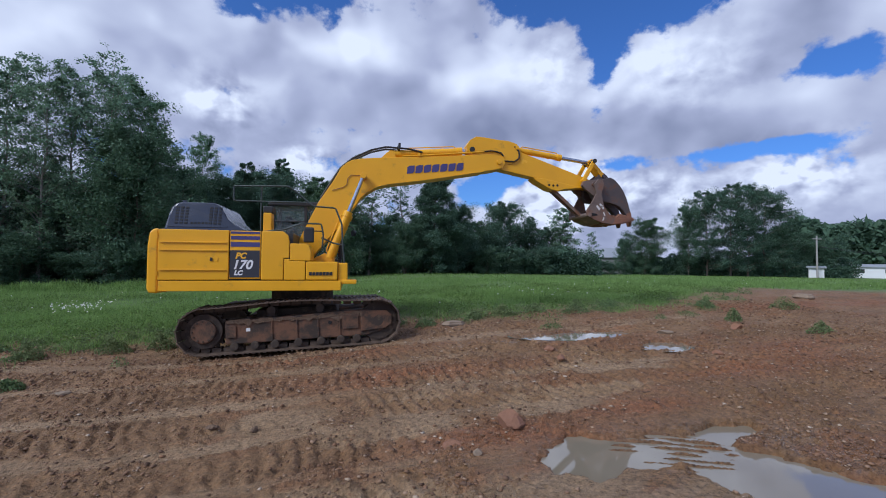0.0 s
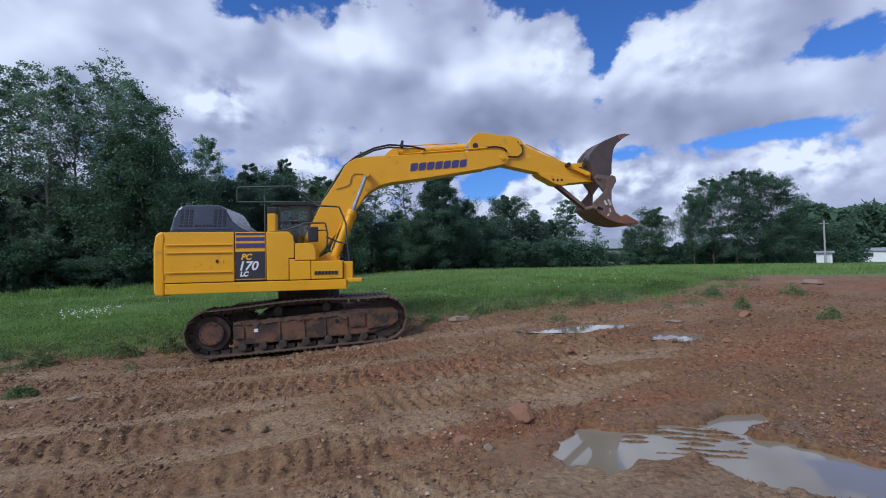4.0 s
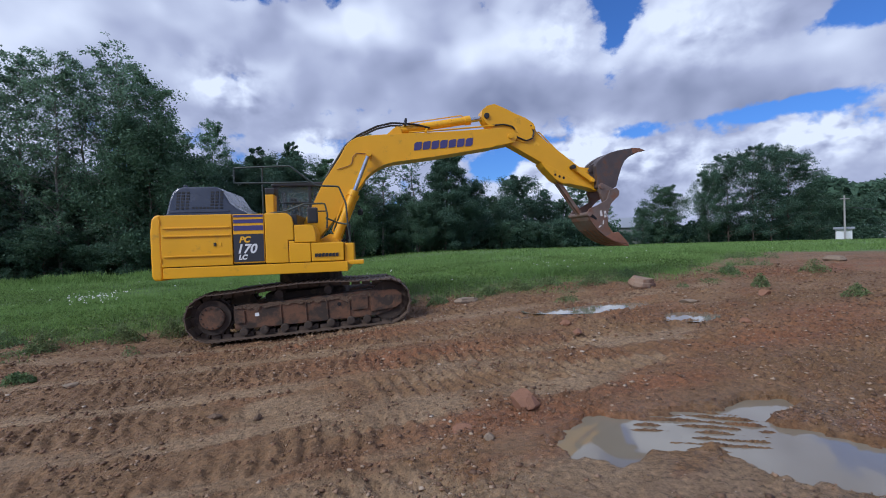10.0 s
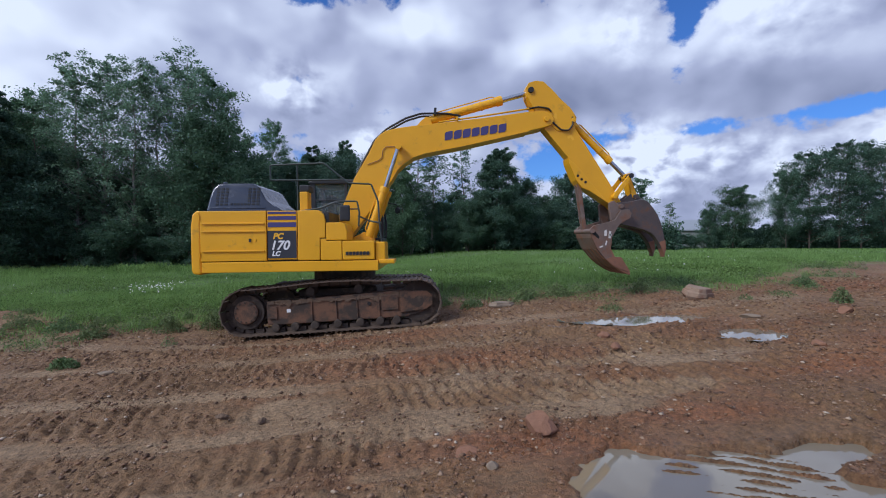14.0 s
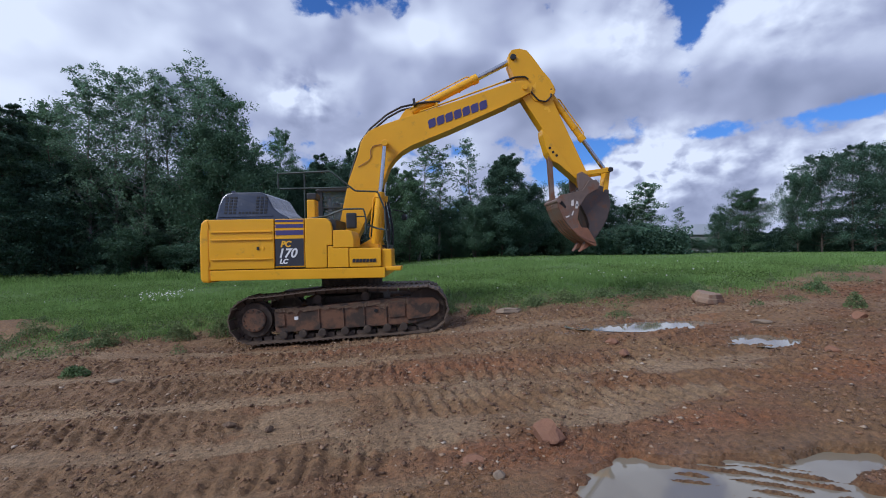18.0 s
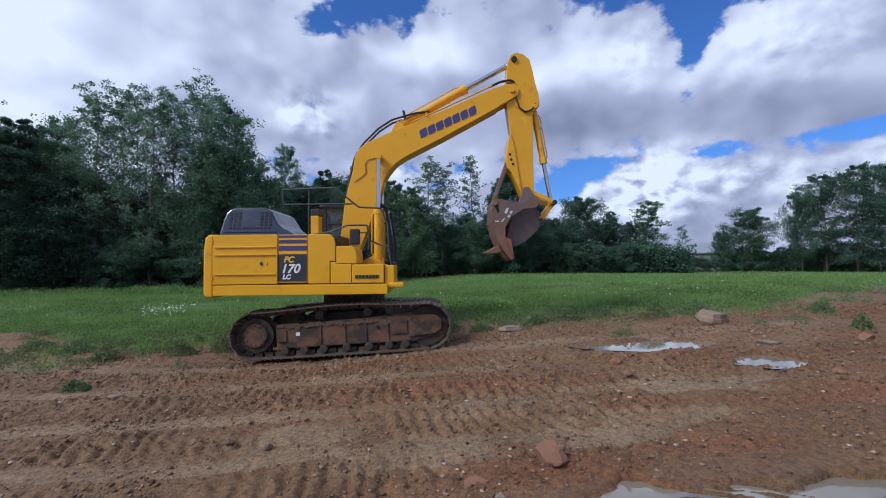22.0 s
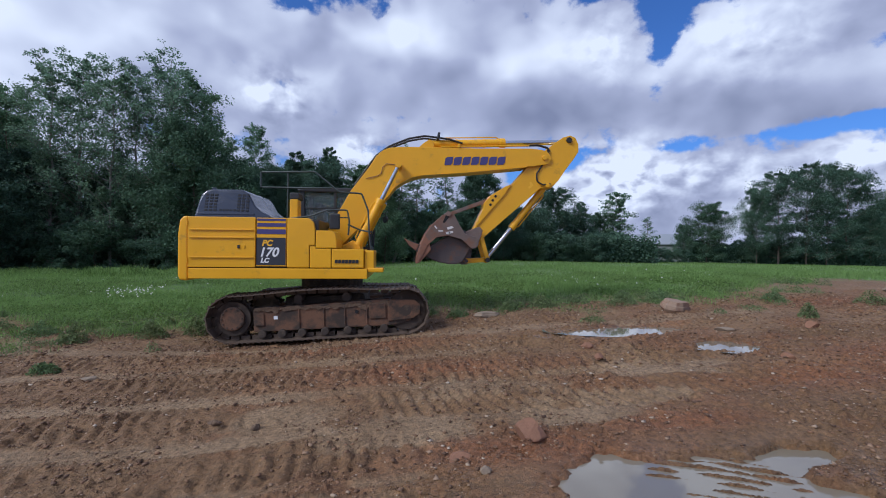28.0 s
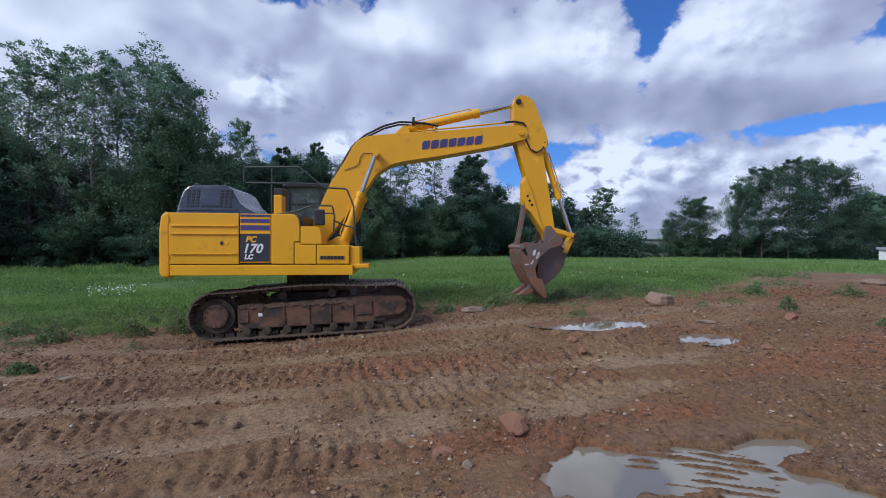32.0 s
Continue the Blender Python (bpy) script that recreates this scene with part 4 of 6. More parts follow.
    part("operator_seat", prism([(-0.45, 2.1), (0.1, 2.1), (0.1, 2.25), (-0.22, 2.28), (-0.36, 2.95), (-0.5, 2.95)], y0 + 0.25, y1 - 0.25, 0.04), INTERIOR, cab)
    # handrails and mirror
    T = 0.016
    for name, pts in (
        ("handrail", [(-0.7, S + 0.35, 3.08), (-1.22, S + 0.35, 3.08), (-1.22, S + 0.35, 3.36), (-0.2, S + 0.15, 3.36), (0.25, S + 0.12, 2.99), (0.66, S + 0.12, 2.97), (0.78, S + 0.12, 2.66), (0.80, S + 0.1, 2.28), (0.84, S + 0.1, 1.90)]),
        ("handrail", [(-0.72, S + 0.35, 3.08), (0.10, S + 0.3, 3.08)]),
        ("handrail", [(-0.73, S + 0.36, 2.48), (-0.73, S + 0.36, 3.36)]),
        ("handrail", [(-0.62, S + 0.12, 2.49), (-0.27, S + 0.12, 2.54), (0.04, S + 0.12, 2.66), (0.40, S + 0.12, 2.66), (0.44, S + 0.12, 2.45), (0.42, S + 0.12, 2.2)]),
        ("handrail", [(0.40, S + 0.2, 2.40), (0.62, S + 0.2, 2.30), (0.84, S + 0.15, 2.26)]),
    ):
        part(name, tube(pts, T), RAIL, ex, "dark green-grey tubular handrail", m=UP)
    mir = part("mirror", box(0.08, 0.27, S + 0.08, S + 0.15, 2.30, 2.59, 0.03), BLACK, ex, "black side mirror", m=UP)
    part("mirror_arm", tube([(0.27, S + 0.12, 2.52), (0.42, S + 0.12, 2.52)], 0.012), BLACK, mir)
    far = part("mirror", bevel(rod((0.98, 1.33, 2.66), (1.02, 1.37, 2.66), 0.075, 18), 0.01), BLACK, ex, "round black mirror on the cab's far side", m=UP)
    part("mirror_arm", tube([(0.72, 1.2, 2.84), (0.98, 1.33, 2.80), (1.04, 1.35, 2.68)], 0.012), BLACK, far)
    # boom bracket on the frame
    for y in (BOOM_Y - 0.36, BOOM_Y + 0.30):
        part("boom_bracket", prism([(-0.6, 1.58), (0.65, 1.58), (0.62, 2.05), (0.42, 2.12), (0.1, 1.95), (-0.1, 2.02), (-0.38, 2.02)], y, y + 0.06, 0.015), YELLOW, ex, m=UP)


def build_boom(ex):
    o = [(-0.17, 0.0), (-0.12, 0.16), (0.10, 0.55), (0.42, 1.37), (0.70, 1.88), (0.82, 2.15), (0.92, 2.27), (1.04, 2.35), (1.26, 2.41), (1.6, 2.47), (2.95, 2.67), (3.98, 2.845), (4.25, 2.86), (4.40, 2.82), (4.48, 2.70), (4.42, 2.58), (4.14, 2.49),
         (3.96, 2.45), (2.63, 2.105), (1.83, 1.925), (1.6, 1.84), (1.42, 1.72), (1.28, 1.565), (1.16, 1.335), (0.85, 0.85), (0.42, 0.25), (0.15, -0.12), (-0.02, -0.17), (-0.14, -0.11)]
    h = 0.21
    boom = part("boom", prism(o, BOOM_Y - h, BOOM_Y + h, 0.012), YELLOW, ex, "yellow bent steel boom")
    f = BOOM_Y - h
    part("boom_edge", strip([(1.16, 1.345), (1.28, 1.57), (1.42, 1.715), (1.6, 1.845), (1.83, 1.93), (2.63, 2.11), (3.96, 2.455)], 0.02, f - 0.015, BOOM_Y + h + 0.015), YELLOW, boom)
    letters(boom, wordmark(2.23, 2.19, 1.28, 0.175, 0.175), STRIPE, f - 0.002, "maker_mark")
    part("cylinder_pin", bevel(rod((1.30, f - 0.12, 2.01), (1.30, BOOM_Y + h + 0.12, 2.01), 0.065, 20), 0.01), YELLOW, boom)
    part("boom_tip_pin", bevel(rod((PIVOT[0], f - 0.04, PIVOT[1]), (PIVOT[0], BOOM_Y + h + 0.04, PIVOT[1]), 0.055, 20), 0.01), YELLOW, boom)
    part("cylinder_lug", prism([(1.62, 2.46), (1.98, 2.52), (1.93, 2.66), (1.84, 2.68), (1.76, 2.62)], BOOM_Y - 0.12, BOOM_Y + 0.12, 0.01), YELLOW, boom)
    part("grease_line", tube([(1.24, f - 0.01, 2.03), (1.05, f - 0.012, 2.02), (0.98, f - 0.012, 1.94), (0.97, f - 0.012, 1.80), (0.90, f - 0.012, 1.74), (0.68, f - 0.012, 1.65)], 0.007, 6), TEETH, boom, "thin brown grease line")
    for y in (-0.10, 0.10):
        part("hose", tube([(0.45, BOOM_Y + y, 1.48), (0.80, BOOM_Y + y, 2.17), (1.04, BOOM_Y + y, 2.41), (1.42, BOOM_Y + y, 2.64), (1.74, BOOM_Y + y, 2.75), (2.25, BOOM_Y + y, 2.77), (2.55, BOOM_Y + y, 2.73)], 0.022), RUBBER, boom, "black hydraulic hose")
        part("pipe", tube([(2.1, BOOM_Y + y * 2, 2.56), (2.9, BOOM_Y + y * 2, 2.70), (3.95, BOOM_Y + y * 2, 2.90)], 0.018), YELLOW, boom)
    for y in (-0.19, -0.15):
        part("hose", tube([(3.9, BOOM_Y + y, 2.90), (4.15, BOOM_Y + y, 2.95), (4.36, BOOM_Y + y, 2.93), (4.42, BOOM_Y + y, 2.86)], 0.018), RUBBER, boom, "black hydraulic hose")
    part("clamp", box(2.0, 2.05, BOOM_Y - 0.18, BOOM_Y + 0.18, 2.72, 2.86, 0.008), BLACK, boom)
    part("clamp", box(2.45, 2.49, BOOM_Y - 0.24, BOOM_Y + 0.24, 2.60, 2.68, 0.008), YELLOW, boom)
    return boom


def build_arm(ex):
    o = [(-0.14, 0.62), (-0.10, 0.75), (0.0, 0.82), (0.15, 0.80), (0.28, 0.72), (0.37, 0.52), (0.46, 0.25), (0.56, 0.02), (0.61, -0.12), (0.62, -0.22), (0.55, -0.33), (0.50, -0.42), (0.72, -2.05), (0.74, -2.24), (0.70, -2.34), (0.60, -2.36), (0.53, -2.28),
         (0.42, -1.98), (0.15, -1.05), (0.09, -0.85), (-0.06, -0.30), (-0.11, -0.12), (-0.12, 0.10), (-0.12, 0.3)]
    h = 0.145
    arm = part("arm", prism(o, BOOM_Y - h, BOOM_Y + h, 0.012), YELLOW, ex, "yellow steel dipper arm")
    f = BOOM_Y - h
    part("cheek_plate", prism([(-0.15, 0.60), (-0.10, 0.765), (0.0, 0.835), (0.15, 0.815), (0.29, 0.73), (0.38, 0.52), (0.47, 0.25), (0.57, 0.02), (0.60, -0.12), (0.58, -0.28), (0.45, -0.38), (0.28, -0.40), (0.12, -0.30), (0.05, -0.12), (-0.08, -0.02), (-0.13, 0.2)], f - 0.02, BOOM_Y + h + 0.02, 0.008), YELLOW, arm)
    part("brace_bracket", prism([(0.09, -0.90), (0.06, -1.02), (0.05, -1.40), (0.10, -1.60), (0.20, -1.70), (0.50, -2.18), (0.42, -1.95), (0.20, -1.15)], BOOM_Y - 0.175, BOOM_Y + 0.175, 0.012), YELLOW, arm, "yellow welded bracket with bolt holes")
    for x, z in ((0.12, -1.33), (0.16, -1.43), (0.21, -1.52)):
        part("bolt_hole", rod((x, BOOM_Y - 0.18, z), (x, BOOM_Y - 0.16, z), 0.028, 10), VENT, arm)
    part("top_pin", bevel(rod((-0.03, f - 0.06, 0.68), (-0.03, BOOM_Y + h + 0.06, 0.68), 0.06, 18), 0.01), BLACK, arm)
    part("pin", bevel(rod((0.53, f - 0.05, -0.25), (0.53, BOOM_Y + h + 0.05, -0.25), 0.05, 16), 0.01), YELLOW, arm)
    part("rocker_pin", bevel(rod((ROCKER_PIN[0], f - 0.12, ROCKER_PIN[1]), (ROCKER_PIN[0], BOOM_Y + h + 0.12, ROCKER_PIN[1]), 0.045, 16), 0.01), YELLOW, arm)
    part("jaw_pin", bevel(rod((JAW_PIN[0], BOOM_Y - 0.34, JAW_PIN[1]), (JAW_PIN[0], BOOM_Y + 0.34, JAW_PIN[1]), 0.05, 16), 0.01), STEEL, arm)
    part("hose", tube([(-0.10, f - 0.03, 0.16), (0.03, f - 0.035, 0.14), (0.10, f - 0.035, -0.10), (0.20, f - 0.035, -0.33), (0.34, f - 0.035, -0.40), (0.47, f - 0.035, -0.33), (0.53, f - 0.03, -0.18)], 0.017), RUBBER, arm, "black hydraulic hose")
    for x, z, w, hh in ((0.27, -0.55, 0.10, 0.05), (0.33, -0.62, 0.05, 0.07)):
        part("warning_sticker", box(x, x + w, f - 0.003, f + 0.004, z, z + hh), GOLD, arm, "faded yellow warning sticker")
    part("warning_sticker", prism([(0.16, -0.02), (0.27, 0.06), (0.22, -0.09)], f - 0.024, f - 0.018), GOLD, arm, "faded yellow warning triangle")
    return arm


def build_lower_jaw(ex):
    """The lower jaw, in the arm's own axes with the jaw pin as origin; its shell is open towards the upper jaw."""
    dx, dz = JAW_PIN
    side = [(0.80, -2.52), (0.80, -2.62), (0.72, -2.68), (0.46, -2.66), (0.20, -2.77), (0.03, -2.96), (-0.01, -3.19), (0.04, -3.42), (0.05, -3.55), (-0.04, -3.44), (-0.12, -3.28), (-0.18, -3.06), (-0.20, -2.80), (-0.16, -2.54), (-0.09, -2.38), (0.02, -2.36), (0.22, -2.45), (0.45, -2.53), (0.66, -2.44)]
    side = [(x - dx, z - dz) for x, z in side]
    jaw = part("lower_jaw", prism(side, BOOM_Y - 0.44, BOOM_Y - 0.39, 0.008), STEEL, ex, "rusty steel lower grapple jaw with a chalked mark")
    part("side_plate", prism(side, BOOM_Y + 0.39, BOOM_Y + 0.44, 0.008), STEEL, jaw)
    back = [(-0.04, -3.44), (-0.12, -3.28), (-0.18, -3.06), (-0.20, -2.80), (-0.16, -2.54), (-0.09, -2.38)]
    inner = [(-0.01, -3.42), (-0.09, -3.26), (-0.145, -3.05), (-0.165, -2.80), (-0.127, -2.55), (-0.06, -2.40)]
    part("jaw_shell", prism([(x - dx, z - dz) for x, z in back + inner[::-1]], BOOM_Y - 0.43, BOOM_Y + 0.43), STEEL, jaw)
    for y in (-0.43, -0.16, 0.07, 0.33):
        tine = [(0.11, -3.22), (0.10, -3.44), (0.09, -3.56), (0.05, -3.63), (0.0, -3.57), (-0.07, -3.44), (-0.14, -3.26), (-0.19, -3.04), (-0.15, -3.02)]
        part("jaw_tine", prism([(x - dx, z - dz) for x, z in tine], BOOM_Y + y, BOOM_Y + y + 0.10, 0.012), TEETH, jaw, "worn reddish tine")
    worn = [(0.03, -2.97), (-0.01, -3.20), (0.045, -3.42), (0.05, -3.54), (-0.035, -3.43), (-0.115, -3.28), (-0.175, -3.06), (-0.05, -3.10)]
    part("worn_lip", prism([(x - dx, z - dz) for x, z in worn], BOOM_Y - 0.446, BOOM_Y - 0.43, 0.003), TEETH, jaw, "reddish worn lip")
    for y in (-0.36, -0.14, 0.08, 0.30):
        part("wear_strip", prism([(x - dx - 0.012, z - dz) for x, z in back[:4]] + [(x - dx, z - dz) for x, z in inner[3::-1]], BOOM_Y + y, BOOM_Y + y + 0.06), TEETH, jaw)
    for y in (-0.30, 0.22):
        part("jaw_lug", prism([(x - dx, z - dz) for x, z in [(0.60, -2.20), (0.70, -2.22), (0.74, -2.32), (0.82, -2.56), (0.76, -2.68), (0.60, -2.62), (0.40, -2.58), (0.52, -2.32)]], BOOM_Y + y, BOOM_Y + y + 0.08, 0.014), STEEL, jaw)
    px, pz = BRACE_PIN[0] - dx, BRACE_PIN[1] - dz
    part("brace_pin", rod((px, BOOM_Y - 0.47, pz), (px, BOOM_Y + 0.47, pz), 0.05, 14), STEEL, jaw)
    part("slot", prism([(px - 0.03, pz - 0.02), (px + 0.05, pz - 0.03), (px + 0.06, pz - 0.19), (px + 0.02, pz - 0.21)], BOOM_Y - 0.446, BOOM_Y - 0.43, 0.004), VENT, jaw)
    f = BOOM_Y - 0.444
    for spot in ([(0.16, -2.70), (0.22, -2.62), (0.27, -2.62), (0.25, -2.66), (0.20, -2.73)], [(0.20, -2.79), (0.30, -2.68), (0.33, -2.71), (0.24, -2.82)], [(0.25, -2.72), (0.30, -2.76), (0.28, -2.79), (0.24, -2.75)], [(0.06, -2.86), (0.14, -2.80), (0.15, -2.82), (0.08, -2.88)], [(-0.06, -2.82), (0.02, -2.84), (0.02, -2.86), (-0.05, -2.85)]):
        part("chalk_mark", prism([(x - 0.09 - dx, z + 0.04 - dz) for x, z in spot], f - 0.004, f + 0.004), CHALK, jaw)
    return jaw


def build_brace(ex):
    """The stiff brace from the arm's bracket to the lower jaw, along +x from its upper pin."""
    n = math.dist(BRACE_TOP, BRACE_PIN) + 0.08
    bm = prism([(-0.04, -0.03), (0.0, -0.04), (n, -0.035), (n + 0.04, 0.0), (n, 0.035), (0.0, 0.04), (-0.04, 0.03)], BOOM_Y - 0.09, BOOM_Y - 0.05, 0.008)
    brace = part("brace", bm, STEEL, ex, "grey-brown stiff brace between arm and lower jaw")
    part("brace_web", box(0.05, n - 0.05, BOOM_Y - 0.05, BOOM_Y + 0.05, -0.012, 0.012), STEEL, brace)
    part("brace_plate", prism([(-0.04, -0.03), (0.0, -0.04), (n, -0.035), (n + 0.04, 0.0), (n, 0.035), (0.0, 0.04), (-0.04, 0.03)], BOOM_Y + 0.05, BOOM_Y + 0.09, 0.008), STEEL, brace)
    return brace


def build_upper_jaw(ex):
    o = [(-0.08, 0.06), (-0.05, -0.05), (0.06, -0.10), (0.14, -0.21), (0.30, -0.24), (0.48, -0.12), (0.69, 0.0), (0.85, 0.06), (0.99, 0.06), (1.18, 0.01), (1.33, -0.05), (1.30, 0.04), (1.20, 0.14), (1.02, 0.26), (0.85, 0.36), (0.69, 0.43), (0.50, 0.47), (0.34, 0.48), (0.22, 0.44), (0.05, 0.18)]
    lug = [(-0.09, 0.02), (-0.03, -0.09), (0.08, -0.06), (0.38, 0.2), (0.40, 0.44), (0.20, 0.50), (0.08, 0.50), (0.02, 0.42), (-0.02, 0.2)]
    ys = (BOOM_Y - 0.29, BOOM_Y + 0.14)
    jaw = part("upper_jaw", prism(o, ys[0], ys[0] + 0.15, 0.016), DARKSTEEL, ex, "dark rusty steel upper grapple jaw with two curved tines")
    part("tine", prism(o, ys[1], ys[1] + 0.15, 0.016), DARKSTEEL, jaw)
    for y in ys:
        part("tine_tip", prism([(1.10, 0.05), (1.33, -0.055), (1.40, -0.10), (1.31, 0.045), (1.17, 0.17)], y - 0.006, y + 0.156, 0.01), TEETH, jaw, "bright worn tine tip")
    part("cross_plate", prism([(0.28, 0.44), (0.50, 0.455), (0.69, 0.415), (0.90, 0.32), (0.90, 0.28), (0.69, 0.37), (0.50, 0.41), (0.30, 0.40)], BOOM_Y - 0.28, BOOM_Y + 0.28, 0.006), DARKSTEEL, jaw)
    part("cross_plate", prism([(0.10, 0.0), (0.35, -0.06), (0.55, 0.08), (0.53, 0.12), (0.34, -0.01), (0.10, 0.05)], BOOM_Y - 0.28, BOOM_Y + 0.28, 0.006), DARKSTEEL, jaw)
    for y in (-0.125, 0.085):
        part("jaw_lug", prism(lug, BOOM_Y + y, BOOM_Y + y + 0.04, 0.008), DARKSTEEL, jaw)
    part("lug_pin", rod((JAW_LUG[0], BOOM_Y - 0.17, JAW_LUG[1]), (JAW_LUG[0], BOOM_Y + 0.17, JAW_LUG[1]), 0.04, 14), DARKSTEEL, jaw)
    return jaw


def cylinder(ex, name, length, r, rod_length, rod_r, y, label):
    """A hydraulic ram that points along +x from its pin; its rod points along -x from the other pin."""
    bm = rod((0.06, y, 0), (length, y, 0), r, 20)
    rod((0.0, y - r * 0.9, 0), (0.0, y + r * 0.9, 0), r * 0.95, 16, bm)
    barrel = part(name, bm, YELLOW, ex, label)
    part("gland", bevel(rod((length - 0.10, y, 0), (length + 0.02, y, 0), r * 1.18, 20), 0.008), YELLOW, barrel)
    part("supply_pipe", tube([(0.15, y, r * 0.9), (0.18, y, r * 1.5), (length * 0.9, y, r * 1.5), (length * 0.93, y, r)], 0.014, 6), YELLOW, barrel)
    for x in (0.35, 0.72):
        part("pipe_clamp", rod((length * x, y, 0), (length * x + 0.035, y, 0), r * 1.12, 18), YELLOW, barrel)
    bm = rod((-0.05, y, 0), (-rod_length, y, 0), rod_r, 18)
    piston = part(name + "_rod", bm, CHROME, ex, "bright chromed piston rod")
    part("rod_eye", bevel(rod((0, y - rod_r * 1.5, 0), (0, y + rod_r * 1.5, 0), rod_r * 1.55, 18), 0.008), BLACK if "arm" in name else YELLOW, piston)
    return barrel, piston


def build_excavator():
    ex = new("excavator")
    ex.matrix_basis = pose(0, MID_Y, BASE_Z)
    tagged(ex, "yellow crawler excavator with a rusty grapple, standing on muddy ground", "excavator")
    crawler(ex, -1.28, -0.66, -1)
    crawler(ex, 0.70, 1.32, 1)
    build_upper(ex)
    moving = {"boom": build_boom(ex), "arm": build_arm(ex), "jaw": build_upper_jaw(ex), "lower": build_lower_jaw(ex), "brace": build_brace(ex)}
    moving["boom_ram_near"] = cylinder(ex, "boom_cylinder", 1.08, 0.082, 1.25, 0.042, BOOM_Y - 0.33, "yellow hydraulic boom cylinder")
    moving["boom_ram_far"] = cylinder(ex, "boom_cylinder", 1.08, 0.082, 1.25, 0.042, BOOM_Y + 0.33, "yellow hydraulic boom cylinder")
    moving["arm_ram"] = cylinder(ex, "arm_cylinder", 1.60, 0.085, 1.5, 0.055, BOOM_Y, "yellow hydraulic arm cylinder")
    moving["jaw_ram"] = cylinder(ex, "jaw_cylinder", 1.17, 0.068, 1.15, 0.045, BOOM_Y, "yellow hydraulic jaw cylinder")
    link = [(0, 0.05), (0.0, -0.05), (ROCKER, -0.045), (ROCKER + 0.04, 0), (ROCKER, 0.045)]
    rocker = part("rocker_link", prism(link, BOOM_Y - 0.24, BOOM_Y - 0.19, 0.01), YELLOW, ex, "yellow rocker link")
    part("link_plate", prism(link, BOOM_Y + 0.19, BOOM_Y + 0.24, 0.01), YELLOW, rocker)
    part("link_pin", rod((ROCKER, BOOM_Y - 0.27, 0), (ROCKER, BOOM_Y + 0.27, 0), 0.05, 16), BLACK, rocker)
    bm = prism([(-0.06, 0.06), (-0.07, -0.05), (0.10, -0.045), (BAR, -0.055), (BAR + 0.06, 0), (BAR, 0.055), (0.10, 0.045)], BOOM_Y - 0.13, BOOM_Y + 0.13, 0.012)
    moving["rocker"], moving["bar"] = rocker, part("jaw_link", bm, YELLOW, ex, "yellow jaw link")
    return moving


# joint angles over time: seconds, degrees
BOOM_TURN = [(0, -3.2), (3.5, -3.5), (5.5, -4.7), (12.5, -4.75), (13, -3.9), (13.5, -2.5), (14, -1.3), (14.5, -0.6), (16.5, 4.8), (17, 6.2), (17.5, 7.8), (18, 9.4), (18.5, 11.3), (19, 13.5), (19.5, 16.2), (20, 17.1), (21, 17.3),
             (21.5, 16.7), (22, 14.8), (22.5, 11.6), (23, 8.4), (23.5, 5.3), (24, 2.0), (24.5, -1.2), (25, -4.7), (25.5, -6.6), (26.2, -7.1), (27.5, -7.2), (28, -7.35), (29.5, -7.2), (30, -7.1), (30.5, -6.6), (31, -5.0), (31.5, -3.4), (32, -2.2)]
ARM_TURN = [(0, 65.2), (3.5, 65.0), (5.5, 64.1), (6, 63.4), (6.5, 63.2), (7, 60.0), (7.5, 55.2), (8, 54.7), (9, 54.9), (9.5, 54.3), (10, 46.5), (10.5, 41.2), (11, 39.8), (11.5, 37.5), (12, 33.8), (12.5, 29.8), (13, 28.2), (13.5, 27.3), (14, 25.3), (14.5, 21.8), (15.5, 18.2),
            (16.5, 17.0), (17.5, 17.1), (18, 17.6), (18.5, 18.3), (19, 19.2), (19.5, 20.6), (20, 18.1), (20.5, 12.0), (21, 5.9), (21.5, -0.5)]
ARM_TURN_LATE = [(22, -6.9), (22.5, -14.4), (23, -21.8), (23.5, -27.7), (24, -33.3), (24.5, -38.1), (25, -43.0), (25.5, -46.8), (26.5, -52.8), (27.5, -55.4), (28.4, -56.0), (29, -49.2), (29.5, -40.4), (30, -31.3), (30.5, -23.2), (31, -14.4), (31.5, -6.0), (32, 2.4)]
JAW_TURN = [(0, -105), (1, -103), (1.5, -84), (2, -64.1), (2.5, -48), (3, -32.5), (3.5, -16.5), (4.2, -7.5), (5.5, -6), (6, -4.0), (9.5, -4.5), (10.5, -7), (11, -15), (11.5, -28), (12, -42), (12.5, -54), (13, -59.5), (13.5, -64.7), (14, -69.5), (14.5, -72.5),
            (16.5, -83), (17, -89), (17.5, -100), (18, -111), (18.5, -118), (19, -121), (32, -121)]
# the lower jaw's middle in the arm's axes and its turn, against the upper jaw's turn
LOWER_POSE = [(-121, 0.28, -2.57, 18), (-111, 0.26, -2.59, 16), (-86, 0.20, -2.64, 13), (-59, 0.15, -2.68, 9), (-30, 0.19, -2.69, 4), (-4, 0.24, -2.70, 0)]
LOWER_MID = (0.24, -2.70)


